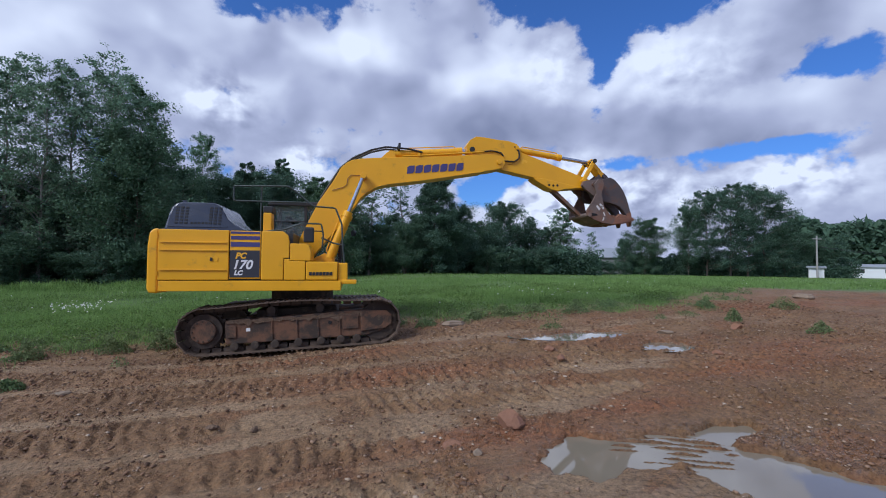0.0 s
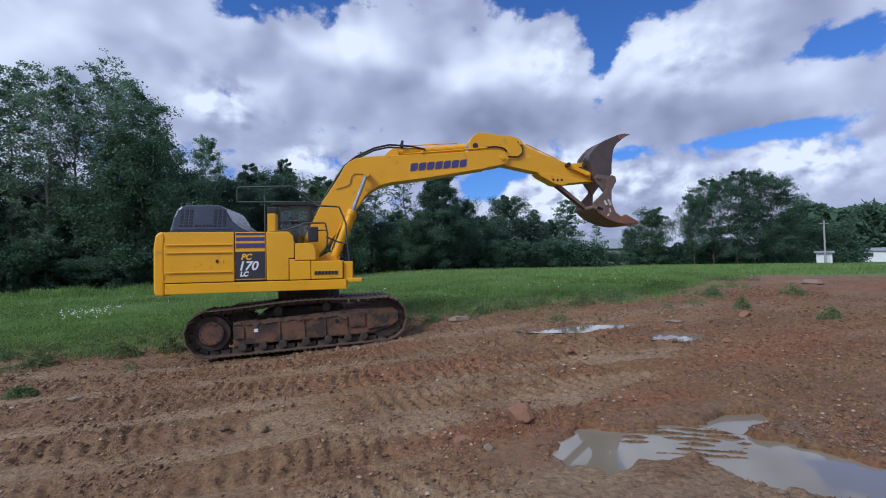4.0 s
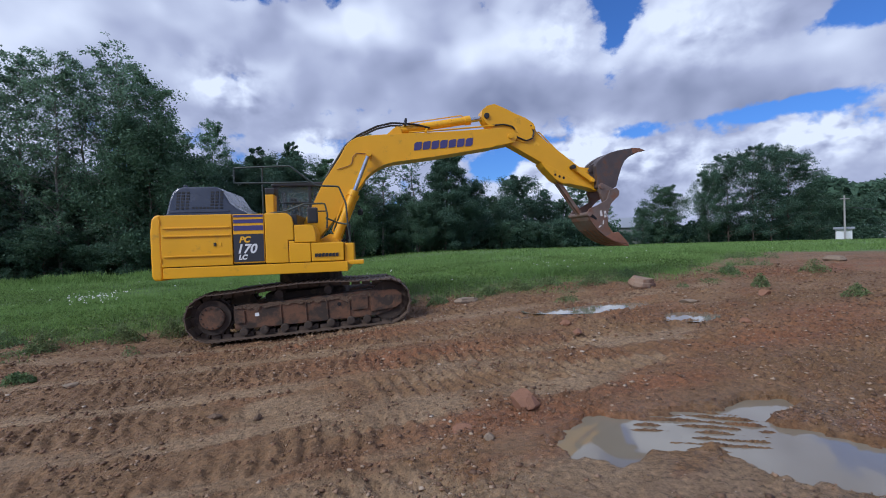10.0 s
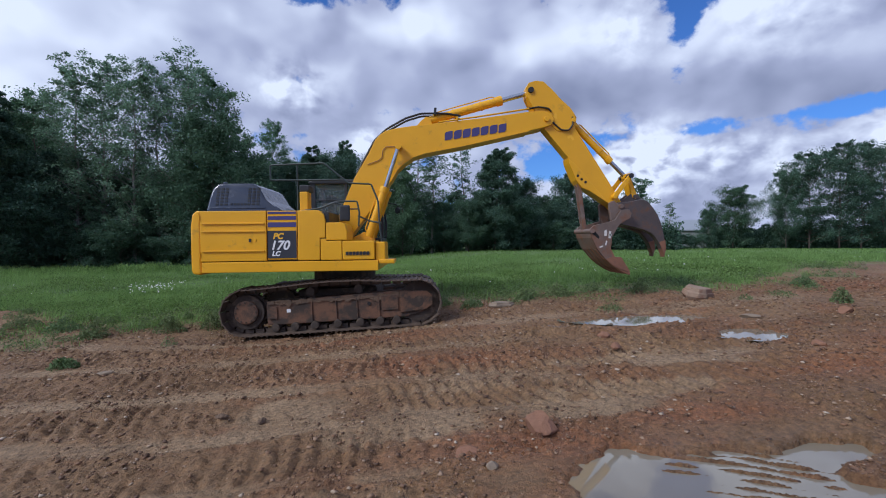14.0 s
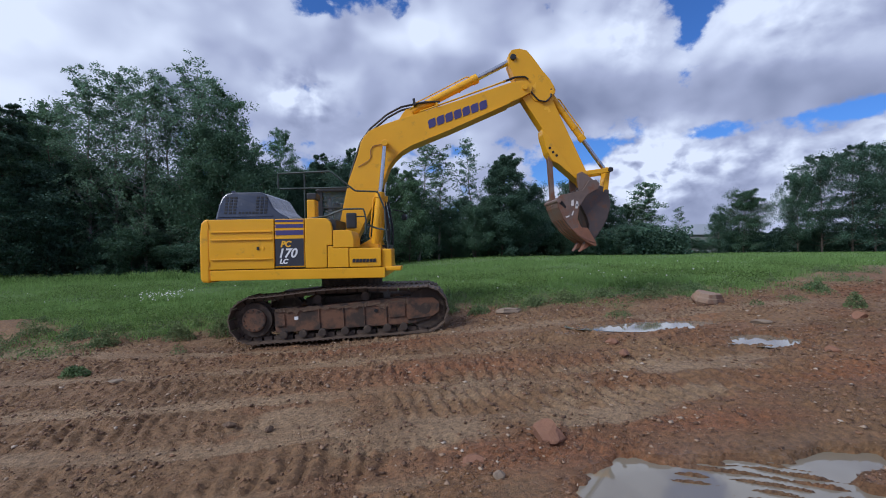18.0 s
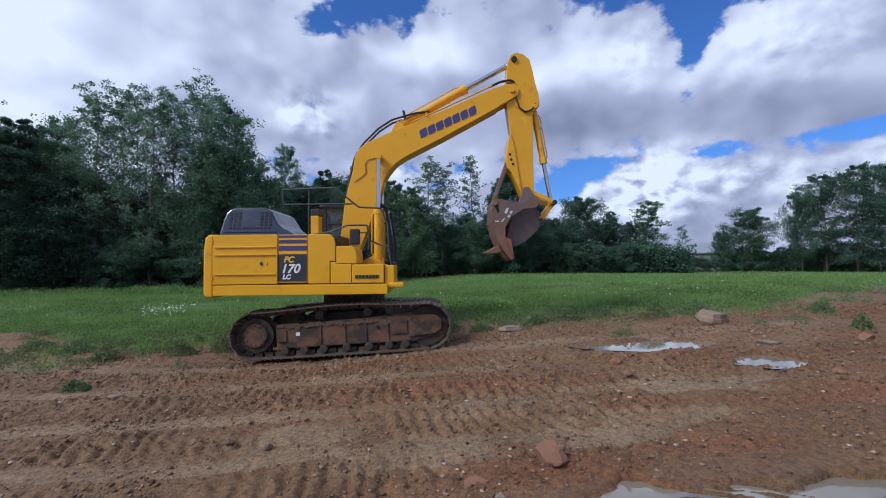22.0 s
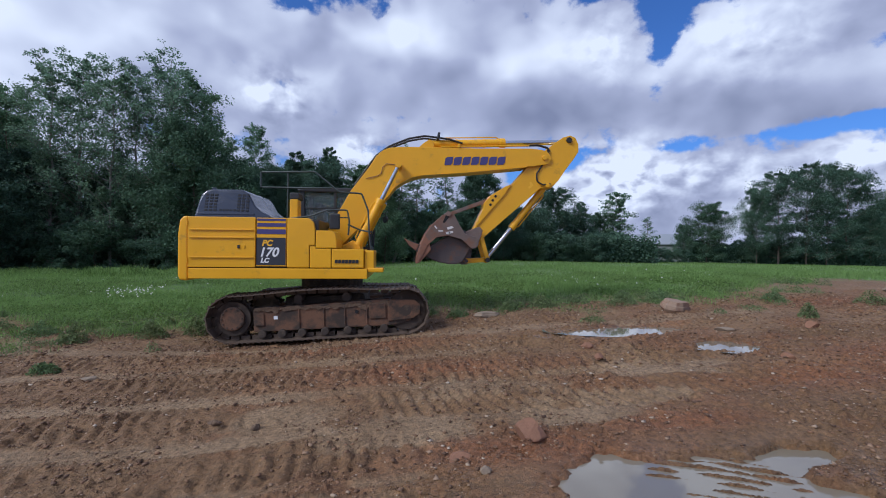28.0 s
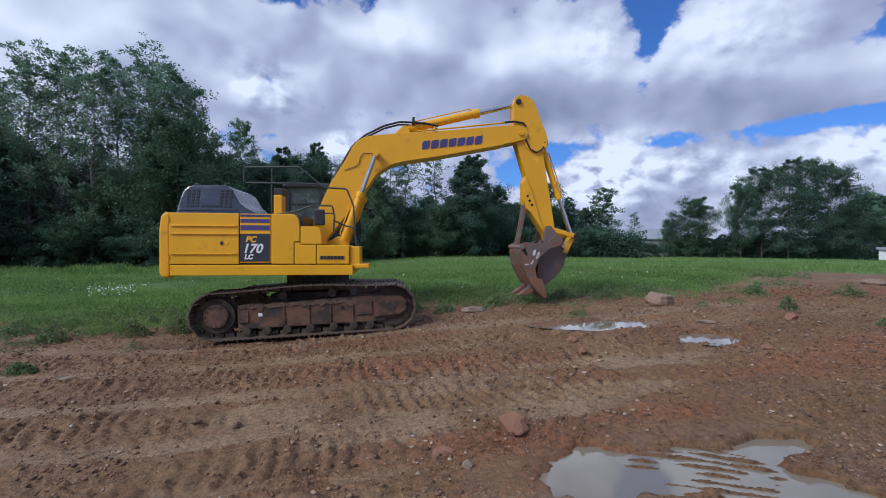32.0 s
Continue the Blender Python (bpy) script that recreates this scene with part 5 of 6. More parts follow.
def motions():
    """The digging gear's joints, and the rams and links that follow from them."""
    def at(rows, t):
        ts, vs = zip(*rows)
        return float(np.interp(t, ts, vs))

    def turn(a):
        c, s = math.cos(radians(a)), math.sin(radians(a))
        return np.array([[c, -s], [s, c]])

    def flat(p, a):
        """A pose in the plane of the boom: point and angle, counter-clockwise as seen from the near side."""
        return pose(p[0], 0, p[1] - BASE_Z, 0, -a, 0)

    rows, held = {}, []
    deg = lambda v: math.degrees(math.atan2(v[1], v[0]))
    for k in range(129):
        t = k * 0.25
        th, ph, al = at(BOOM_TURN, t), at(ARM_TURN + ARM_TURN_LATE, t), at(JAW_TURN, t)
        foot = np.array(FOOT)
        piv = foot + turn(th) @ PIVOT
        place = lambda p: piv + turn(ph) @ p
        pin, rk = place(JAW_PIN), place(ROCKER_PIN)
        lug = pin + turn(ph + al) @ JAW_LUG
        d = np.linalg.norm(lug - rk)
        along = (ROCKER**2 - BAR**2 + d * d) / (2 * d)
        rise = math.sqrt(max(ROCKER**2 - along**2, 0.0))
        u = (lug - rk) / d
        elbow = rk + along * u + rise * np.array([-u[1], u[0]])

        def add(key, p, a):
            rows.setdefault(key, []).append((t, p, a))

        add("boom", foot, th)
        add("arm", piv, ph)
        add("jaw", pin, ph + al)
        mx, mz, be = (at([(r[0], r[k]) for r in LOWER_POSE], al) for k in (1, 2, 3))
        low_pin = place((mx, mz)) + turn(ph + be) @ (np.array(JAW_PIN) - LOWER_MID)
        add("lower", low_pin, ph + be)
        top, low = place(BRACE_TOP), low_pin + turn(ph + be) @ (np.array(BRACE_PIN) - JAW_PIN)
        add("brace", top, deg(low - top))
        held.append((t, flat(place((0.0, -2.86)), ph - 75)))
        add("rocker", rk, deg(elbow - rk))
        add("bar", elbow, deg(lug - elbow))
        for key, a, b in (("boom_ram_near", np.array([0.50, 1.98]), foot + turn(th) @ (1.30, 2.01)), ("boom_ram_far", np.array([0.50, 1.98]), foot + turn(th) @ (1.30, 2.01)),
                          ("arm_ram", foot + turn(th) @ (1.87, 2.62), place((-0.03, 0.68))), ("jaw_ram", place((0.53, -0.25)), elbow)):
            add(key + "0", a, deg(b - a))
            add(key + "1", b, deg(b - a))
    for key, ob in MOVING.items():
        for n, one in enumerate(ob if isinstance(ob, tuple) else (ob,)):
            walk(one, [(t, flat(p, a)) for t, p, a in rows[key + str(n) if isinstance(ob, tuple) else key]])
    # the slab of rock that drops out of the lower jaw
    lift, bed = pose(0, MID_Y, BASE_Z), rest(7.0, 8.42, 0.085)
    fall = [(7.5, pose(7.08, 8.80, 2.05, 10, -50, 10)), (7.6, pose(7.09, 8.73, 1.66, 10, -65, 12)), (7.7, pose(7.08, 8.66, 1.28, 10, -80, 15)), (7.8, pose(7.06, 8.58, 1.14, 5, -60, 20)), (7.9, pose(7.02, 8.48, bed + 0.06, 8, -15, 20)), (8.1, pose(7.0, 8.42, bed, 12, 4, 20)), (32, pose(7.0, 8.42, bed, 12, 4, 20))]
    walk(FALLING_ROCK, [(t, lift @ m) for t, m in held if t <= 7.25] + fall)


build_ground()
puddle(3.75, 2.6, 1.75, 0.95, BIG_PUDDLE, "shallow muddy puddle reflecting the clouds")
puddle(5.15, 6.87, 1.45, 0.48, STREAK_PUDDLE, "narrow puddle in a wheel rut")
puddle(6.22, 5.88, 0.7, 0.42, SMALL_PUDDLE, "small puddle in the clay")
MOVING = build_excavator()


def boulder(name, size, seed, mat, m, label, sharp=0.35, detail=2):
    """A broken block: an icosphere knocked flat by random planes."""
    bm = bmesh.new()
    bmesh.ops.create_icosphere(bm, subdivisions=detail, radius=0.5)
    rng = random.Random(seed)
    cuts = [(Vector((rng.uniform(-1, 1), rng.uniform(-1, 1), rng.uniform(-0.8, 1))).normalized(), rng.uniform(0.26, 0.42)) for _ in range(9)]
    for v in bm.verts:
        for n, d in cuts:
            k = v.co.dot(n) - d
            if k > 0:
                v.co -= n * k
        v.co *= 1 + sharp * 0.2 * noise.noise(v.co * 4 + Vector((seed, 0, 0)))
        v.co = Vector((v.co.x * size[0], v.co.y * size[1], v.co.z * size[2])) / 0.72
    ob = part(name, bm, mat, m=m)
    return tagged(ob, label, "rock")


def slab(size, thick, seed, m, label, mat=STONEMAT):
    """A flat broken stone: an uneven outline, its rim chipped and its faces bedded."""
    rng = random.Random(seed)
    bm = bmesh.new()
    rings = []
    for z, k in ((0, 0.86), (0.3, 1.0), (0.62, 0.95), (0.68, 0.84), (1, 0.76)):
        rng2 = random.Random(seed + 1)
        rings.append([bm.verts.new((size * k * (0.62 + 0.5 * rng2.random()) * math.cos(a) * 0.6, size * k * (0.62 + 0.5 * rng2.random()) * math.sin(a) * 0.42, thick * (z - 0.5) + rng.uniform(-0.012, 0.012))) for a in [2 * math.pi * q / 11 for q in range(11)]])
    for a, b in zip(rings, rings[1:]):
        for q in range(11):
            bm.faces.new((a[q], a[(q + 1) % 11], b[(q + 1) % 11], b[q]))
    bm.faces.new(rings[0][::-1])
    bm.faces.new(rings[-1])
    bmesh.ops.recalc_face_normals(bm, faces=bm.faces)
    return tagged(part("rock_slab", bm, mat, m=m), label, "rock")


FALLING_ROCK = slab(0.62, 0.23, 5, pose(0, 0, 0), "broken thick slab of tan and reddish rock", SLABMAT)


def rest(x, y, dz=0.0):
    return float(surface_height(np.array([x]), np.array([y]))[0]) + dz


boulder("rock", (0.22, 0.20, 0.16), 3, ROCKMAT, pose(2.55, 3.61, rest(2.55, 3.61, 0.06), 0, 0, 20), "reddish block of sandstone half sunk in clay", detail=3)
boulder("rock", (0.22, 0.16, 0.10), 8, ROCKMAT, pose(1.91, 3.37, rest(1.91, 3.37, -0.035), 0, 0, 50), "flat reddish sandstone lump in the clay", detail=3)
boulder("rock", (0.17, 0.14, 0.14), 9, ROCKMAT, pose(8.15, 6.53, rest(8.15, 6.53, 0.04), 0, 0, 10), "orange-brown block of rock on the clay", detail=3)


# ---- trees ----
def tree_mesh(kind, height, spread, seed, leaves, leaf_size, bare, loose):
    """A trunk with limbs, and a crown of single leaves gathered in clumps round the limbs' ends."""
    rng = random.Random(seed)
    wood = bmesh.new()
    tips = []
    lean = Vector((rng.uniform(-0.04, 0.04), rng.uniform(-0.04, 0.04), 1))
    spine = [Vector((lean.x * height * k / 8 + rng.uniform(-0.12, 0.12) * (k > 0), lean.y * height * k / 8 + rng.uniform(-0.12, 0.12) * (k > 0), height * 0.95 * k / 8)) for k in range(9)]
    r0 = height * 0.0075
    for k in range(8):
        rod(spine[k], spine[k + 1], r0 * (1 - k / 8.5), 6, wood, r0 * (1 - (k + 1) / 8.5) + 0.01)
    count = int((36 if kind == "cone" else 28) + height * (4.5 if kind == "cone" else 3.2))
    for k in range(count):
        f = bare + (0.99 - bare) * (k + rng.random()) / count
        i = min(int(f * 8), 7)
        p = spine[i].lerp(spine[i + 1], f * 8 - i)
        rel = (f - bare) / (1 - bare)
        if kind == "cone":
            reach = spread * (1.04 - rel) ** 0.55 * rng.uniform(0.65, 1.15)
            rise = rng.uniform(-0.1, 0.45)
        elif kind == "egg":
            reach = spread * (max(0.0, 1.02 - rel**2.6)) ** 0.6 * rng.uniform(0.6, 1.12)
            rise = rng.uniform(-0.05, 0.6)
        elif kind == "column":
            reach = spread * (0.4 + 0.6 * math.sin(math.pi * min(1, rel * 0.8 + 0.12))) * rng.uniform(0.45, 1.15)
            rise = rng.uniform(0.35, 1.2)
        else:
            reach = spread * math.sqrt(max(0.05, 1 - (2 * rel - 0.85) ** 2 / 1.4)) * rng.uniform(0.42, 1.3)
            rise = rng.uniform(0.15, 1.0)
        a = k * 2.4 + rng.uniform(-0.6, 0.6)
        d = Vector((math.cos(a), math.sin(a), rise)).normalized()
        mid, end = p + d * reach * 0.5 + Vector((0, 0, 0.04 * reach)), p + d * reach
        rr = max(0.012, r0 * 0.45 * (1 - f))
        rod(p, mid, rr, 4, wood, rr * 0.7)
        rod(mid, end, rr * 0.7, 4, wood, 0.008)
        tips += [(mid, reach * 0.34 * loose), (p.lerp(end, 0.78), reach * 0.30 * loose), (end, reach * 0.22 * loose)]
        for _ in range(3):
            tw = mid.lerp(end, rng.random()) + Vector((rng.uniform(-1, 1), rng.uniform(-1, 1), rng.uniform(-0.4, 0.9))) * reach * 0.36
            rod(mid, tw, rr * 0.35, 3, wood, 0.006)
            tips.append((tw, reach * 0.25 * loose))
    nrng = np.random.RandomState(seed)
    weight = nrng.uniform(0.05, 1, len(tips))
    pick = nrng.choice(len(tips), leaves, p=weight / weight.sum())
    cen = np.array([tuple(t[0]) for t in tips])[pick]
    rad = np.array([max(t[1], 0.2) for t in tips])[pick]
    dirs = nrng.normal(size=(leaves, 3))
    dirs /= np.linalg.norm(dirs, axis=1)[:, None]
    pos = cen + dirs * (rad * nrng.uniform(0.05, 1.0, leaves) ** 0.7)[:, None] * (1, 1, 0.7)
    size = leaf_size * nrng.uniform(0.6, 1.4, leaves)
    face = nrng.normal(size=(leaves, 3)) + (0, 0, 1.1)
    u = np.cross(face, nrng.normal(size=(leaves, 3)))
    u /= np.linalg.norm(u, axis=1)[:, None]
    w = np.cross(u, face)
    w /= np.linalg.norm(w, axis=1)[:, None]
    a, b, c, d = pos - u * size[:, None], pos + w * size[:, None] * 0.55, pos + u * size[:, None], pos - w * size[:, None] * 0.55
    return wood, quads_mesh("crown", np.stack([a, b, c, d], 1).reshape(-1, 3))


def quads_mesh(name, verts):
    n = len(verts) // 4
    me = bpy.data.meshes.new(name)
    me.vertices.add(len(verts))
    me.vertices.foreach_set("co", np.asarray(verts, np.float32).ravel())
    me.loops.add(4 * n)
    me.loops.foreach_set("vertex_index", np.arange(4 * n, dtype=np.int32))
    me.polygons.add(n)
    me.polygons.foreach_set("loop_start", np.arange(0, 4 * n, 4, dtype=np.int32))
    me.update(calc_edges=True)
    return me


TREE_KINDS = {
    "tall_aspen": (("column", 14.0, 2.3, 11, 13500, 0.07, 0.14, 0.95), LEAFPALE, BIRCH, "tall airy broadleaf tree at the meadow's edge"),
    "tall_ash": (("round", 13.0, 2.7, 12, 21000, 0.075, 0.10, 1.0), LEAF, BARK, "tall dark broadleaf tree at the meadow's edge"),
    "dark_ash": (("round", 13.0, 3.1, 17, 33000, 0.075, 0.05, 1.05), LEAFDARK, BARK, "tall dark broadleaf tree with a ragged crown"),
    "dense_pine": (("cone", 12.0, 3.0, 13, 44000, 0.075, 0.05, 1.15), LEAFDARK, BARK, "dark dense conical tree"),
    "dense_column": (("egg", 12.0, 2.7, 18, 70000, 0.08, 0.04, 1.4), LEAFDARK, BARK, "dense dark green tree with a steep egg-shaped crown"),
    "green_tree": (("egg", 10.0, 2.6, 19, 42000, 0.075, 0.05, 1.35), LEAF, BARK, "leafy mid-green tree at the meadow's edge"),
    "pale_birch": (("column", 8.0, 1.7, 20, 11000, 0.075, 0.10, 0.95), LEAFPALE, BIRCH, "pale green birch with a light crown"),
    "broad_tree": (("round", 9.0, 3.4, 14, 50000, 0.075, 0.06, 1.1), LEAFDARK, BARK, "broad dark green tree with a rounded crown"),
    "thin_birch": (("column", 10.0, 1.2, 15, 3000, 0.07, 0.30, 0.9), LEAFPALE, BIRCH, "thin birch with sparse leaves"),
    "bush": (("round", 4.0, 2.2, 16, 16000, 0.075, 0.02, 1.1), LEAFDARK, BARK, "dense green shrub under the trees"),
}


def plant_tree(kind, x, y, height, spin, wide=1.0):
    """A tree of one of two forms of its kind, scaled to a height."""
    (form, full, spread, seed, *rest_of), leaf, bark, words = TREE_KINDS[kind]
    form_no = int(spin) % 2
    z = float(ground_height(np.array([x]), np.array([y]))[0]) - 0.15
    m = pose(x, y, z, 0, 0, spin) @ Matrix.Diagonal((height / full * wide, height / full * wide, height / full, 1))
    if (kind, form_no) not in PLANTED:
        wood_bm, crown_me = tree_mesh(form, full, spread, seed + 50 * form_no, *rest_of)
        base = tagged(new(kind), words, "tree", group="trees round the meadow")
        part("trunk", wood_bm, bark, base)
        crown_me.materials.append(leaf)
        new("crown", crown_me).parent = base
        base.matrix_basis = m
        PLANTED[kind, form_no] = base
        return
    base = PLANTED[kind, form_no]
    keep = base.matrix_basis.copy()
    base.matrix_basis = Matrix()
    copy_thing(base, m)
    base.matrix_basis = keep


PLANTED = {}
FOREST_PLAN = """
dense_pine -24.6 27.8 11.5 0 1.1
tall_ash -27.4 27.8 12.5 77 1.0
tall_ash -24.2 30.7 12.2 154 1.0
tall_aspen -20.9 29.7 13.7 231 1.1
tall_aspen -19.9 30.6 14.4 308 1.2
tall_aspen -17.2 29.6 13.7 25 1.0
tall_aspen -16.8 31.6 14.2 102 1.1
tall_aspen -14.2 30.5 14.4 179 1.25
tall_ash -14.3 33.5 14.4 256 1.0
broad_tree -12.2 29.5 9.4 333 0.9
broad_tree -14 31.3 6.88 50 1.0
broad_tree -17.2 34.5 6.9 127 1.1
broad_tree -20 34.2 7.2 204 1.2
broad_tree -22.7 30.5 7.22 281 1.2
dense_pine -24.3 25.7 9.5 358 1.0
tall_ash -12.3 40.5 12.8 75 0.8
tall_ash -14 38.5 11.1 152 1.0
broad_tree -12.2 36.5 8.3 229 1.0
dense_pine -9 42.4 11.3 306 0.8
broad_tree -10.1 40.4 8.5 23 1.0
dense_pine -5.9 44.3 12.2 100 0.7
broad_tree -6.9 42.3 9.4 177 1.0
green_tree -2.6 43.2 10.4 254 0.9
green_tree -0.3 42.2 9.4 331 0.9
thin_birch 0.4 45.2 12.8 48 1.5
thin_birch 2.6 45.1 12.0 125 1.5
thin_birch 6.4 46 13 202 1.2
dense_column 9.2 45.5 11.2 279 1.12
broad_tree 3.9 44.6 5.2 356 1.0
broad_tree 6.3 43.5 5.0 73 1.0
broad_tree 11.4 45.9 5.9 150 1.0
broad_tree 19.5 51.7 8.6 227 1.0
broad_tree 16.1 51.8 6.5 304 1.0
dense_pine 23.6 53.0 8.0 21 0.9
pale_birch 28.4 52.5 9.0 98 1.3
thin_birch 31.6 51.4 6 175 1.5
bush 20 47.7 3 252 1.0
bush 23.1 47.6 3 329 1.0
bush 15.9 46.8 3 46 1.0
bush 27.2 49.5 2.4 123 1.0
broad_tree 46.6 61 8.8 200 1.0
broad_tree 43 61.1 5.6 277 0.7
dark_ash 58 60.8 14.7 354 1.15
broad_tree 54.6 60.9 11 71 0.62
dark_ash 62.5 60.7 16 148 1.15
dark_ash 66.7 61.5 16.3 225 0.9
dark_ash 71 62.4 16 302 1.1
dark_ash 75.2 62.3 13 19 1.0
broad_tree 81.8 64.2 8 96 0.9
bush 86.1 64.1 7 173 1.0
bush -14.6 36.5 2.6 223 1.2
bush -11.8 36.4 3.4 300 1.2
bush -9 36.4 2.8 17 1.2
bush -6.2 36.3 3.6 94 1.2
bush -3.3 36.2 3 171 1.2
broad_tree -41.3 37.2 12 248 1.0
tall_ash -38.7 37.1 12 325 1.0
broad_tree -36.1 37 12 42 1.0
tall_ash -33.5 37 12 119 1.0
broad_tree -31 36.9 12 196 1.0
tall_ash -28.4 36.9 12 273 1.0
broad_tree -25.8 36.8 7 350 1.0
tall_ash -23.2 36.7 7 67 1.0
broad_tree -20.7 36.7 7 144 1.0
tall_ash -18.1 36.6 7 221 1.0
broad_tree -15.5 36.5 7 298 1.0
tall_ash -18.6 50.6 10.2 15 1.0
broad_tree -15 50.5 10.2 92 1.0
tall_ash -11.4 50.4 10.9 169 1.0
broad_tree -7.9 50.4 10.9 246 1.0
tall_ash -4.3 50.3 10.9 323 1.0
broad_tree -3.2 56.2 7.4 40 1.1
broad_tree 1.2 56.1 7.4 117 1.1
broad_tree 5.6 56 7.4 194 1.1
broad_tree 9.9 55.9 7.4 271 1.1
broad_tree 14.3 55.8 6.2 348 1.1
broad_tree 18.7 55.7 6.2 65 1.1
broad_tree 23 55.6 6.2 142 1.1
broad_tree 27.4 55.5 6.2 219 1.1
tall_ash -34 22 12 122 1.2
tall_ash -38 16 12 94 1.2
tall_ash -40 8 12 80 1.2
tall_ash -42 0 12 66 1.2
tall_ash -30 26 12 150 1.2
bush 31 54 2 31 1.2
bush 33.5 55 1.8 74 1.2
bush 36 56 2 122 1.2
bush 38.5 57.5 1.7 205 1.2
bush 41 58 1.9 290 1.2
bush -26 28.6 2.5 31 1.2
bush -23 28.9 2.9 84 1.2
bush -20.2 29.0 2.2 140 1.2
bush -17.6 28.8 2.8 203 1.2
bush -15 29.0 1.9 265 1.2
bush -12.4 28.8 2.5 312 1.2
broad_tree 8.0 46.5 5.6 61 0.8
broad_tree 12.6 47.5 7.6 133 0.8
"""
for line in FOREST_PLAN.split("\n"):
    if line.strip():
        kind, *numbers = line.split()
        plant_tree(kind, *[float(v) for v in numbers])


# ---- meadow ----
def blades(x, y, h, w, seed, tilt_most=0.45):
    """Leaf blades standing on the ground: a quad each, narrowed at its tip."""
    rng = np.random.RandomState(seed)
    z = surface_height(x, y) - 0.015
    a, tilt = rng.uniform(0, 2 * math.pi, len(x)), rng.uniform(0.05, tilt_most, len(x))
    dx, dy = np.cos(a), np.sin(a)
    tx, ty = x + dx * h * tilt, y + dy * h * tilt
    px, py = -dy * w, dx * w
    return np.stack([np.stack([x - px, y - py, z], -1), np.stack([x + px, y + py, z], -1), np.stack([tx + px * 0.3, ty + py * 0.3, z + h], -1), np.stack([tx - px * 0.3, ty - py * 0.3, z + h], -1)], 1).reshape(-1, 3)


def grass_field():
    rng = np.random.RandomState(4)
    sets = []
    for count, x0, x1, y0, y1, lo, hi, width in ((190000, -14, 15, 7.0, 14, 0.04, 0.14, 0.0055), (190000, -26, 34, 13, 30, 0.06, 0.18, 0.008), (26000, -34, -6, 23, 27.0, 0.12, 0.36, 0.02), (90000, -30, 75, 25, 66, 0.05, 0.14, 0.02)):
        x, y = rng.uniform(x0, x1, count), rng.uniform(y0, y1, count)
        keep = rng.uniform(0.12, 1, count) < meadow(x, y) * (0.30 + 1.4 * fbm(x * 1.1, y * 1.1, 3, 17))
        x, y = x[keep], y[keep]
        clump = fbm(x * 0.7, y * 0.7, 3, 7)
        h = rng.uniform(lo, hi, len(x)) * (0.25 + 1.5 * clump * sstep(0.3, 0.65, clump) + 0.3 * meadow(x, y))
        sets.append((x, y, h, np.full(len(x), width)))
    x, y, h, w = (np.concatenate(one) for one in zip(*sets))
    n = 200000
    hx, hy = rng.uniform(-14, 16, n), 7.5 + 12 * rng.uniform(0, 1, n) ** 1.4
    keep = (rng.uniform(0.2, 1, n) < meadow(hx, hy)) & (fbm(hx * 0.9, hy * 0.9, 3, 19) > 0.47)
    p = np.stack([hx, hy, surface_height(hx, hy) + 0.24 * rng.uniform(0, 1, n) * fbm(hx * 0.9, hy * 0.9, 3, 19)], -1)[keep]
    u, size = rng.normal(size=p.shape) + (0, 0, 0.3), rng.uniform(0.012, 0.032, len(p))[:, None]
    u /= np.linalg.norm(u, axis=1)[:, None]
    v = np.cross(u, rng.normal(size=p.shape))
    v /= np.linalg.norm(v, axis=1)[:, None]
    herbs = np.stack([p - u * size, p + v * size * 0.6, p + u * size, p - v * size * 0.6], 1).reshape(-1, 3)
    leaves = quads_mesh("meadow_herbs", herbs)
    leaves.materials.append(HERB)
    tagged(new("meadow_herbs", leaves), "low leafy herbs growing among the meadow grass", "herbs", kind="stuff")
    me = quads_mesh("meadow_grass", blades(x, y, h, w, 9, 1.1))
    me.materials.append(GRASS)
    return tagged(new("meadow_grass", me), "green meadow grass and herbs behind the machine", "grass", kind="stuff")


def weed_clump(x, y, spread, height, count, seed):
    rng = np.random.RandomState(seed)
    count *= 3
    ra, rr = rng.uniform(0, 2 * math.pi, count), rng.uniform(0, 1, count) ** 0.75
    px, py = x + spread * 1.25 * rr * np.cos(ra), y + spread * 0.9 * rr * np.sin(ra)
    top = height * 0.75 * (1.05 - rr**2) * (0.45 + 1.1 * fbm(px * 9, py * 9, 2, seed))
    p = np.stack([px, py, surface_height(px, py) + top * rng.uniform(0, 1, count) ** 0.6], -1)
    u, size = rng.normal(size=(count, 3)) + (0, 0, 0.7), rng.uniform(0.010, 0.024, count)[:, None]
    u /= np.linalg.norm(u, axis=1)[:, None]
    w = np.cross(u, rng.normal(size=(count, 3)))
    w /= np.linalg.norm(w, axis=1)[:, None]
    me = quads_mesh("weed_clump", np.stack([p - u * size, p + w * size * 0.5, p + u * size * 1.3, p - w * size * 0.5], 1).reshape(-1, 3))
    me.materials.append(WEED)
    return tagged(new("weed_clump", me), "low bushy green weeds at the edge of the clay", "weeds", group="weeds on the clay")


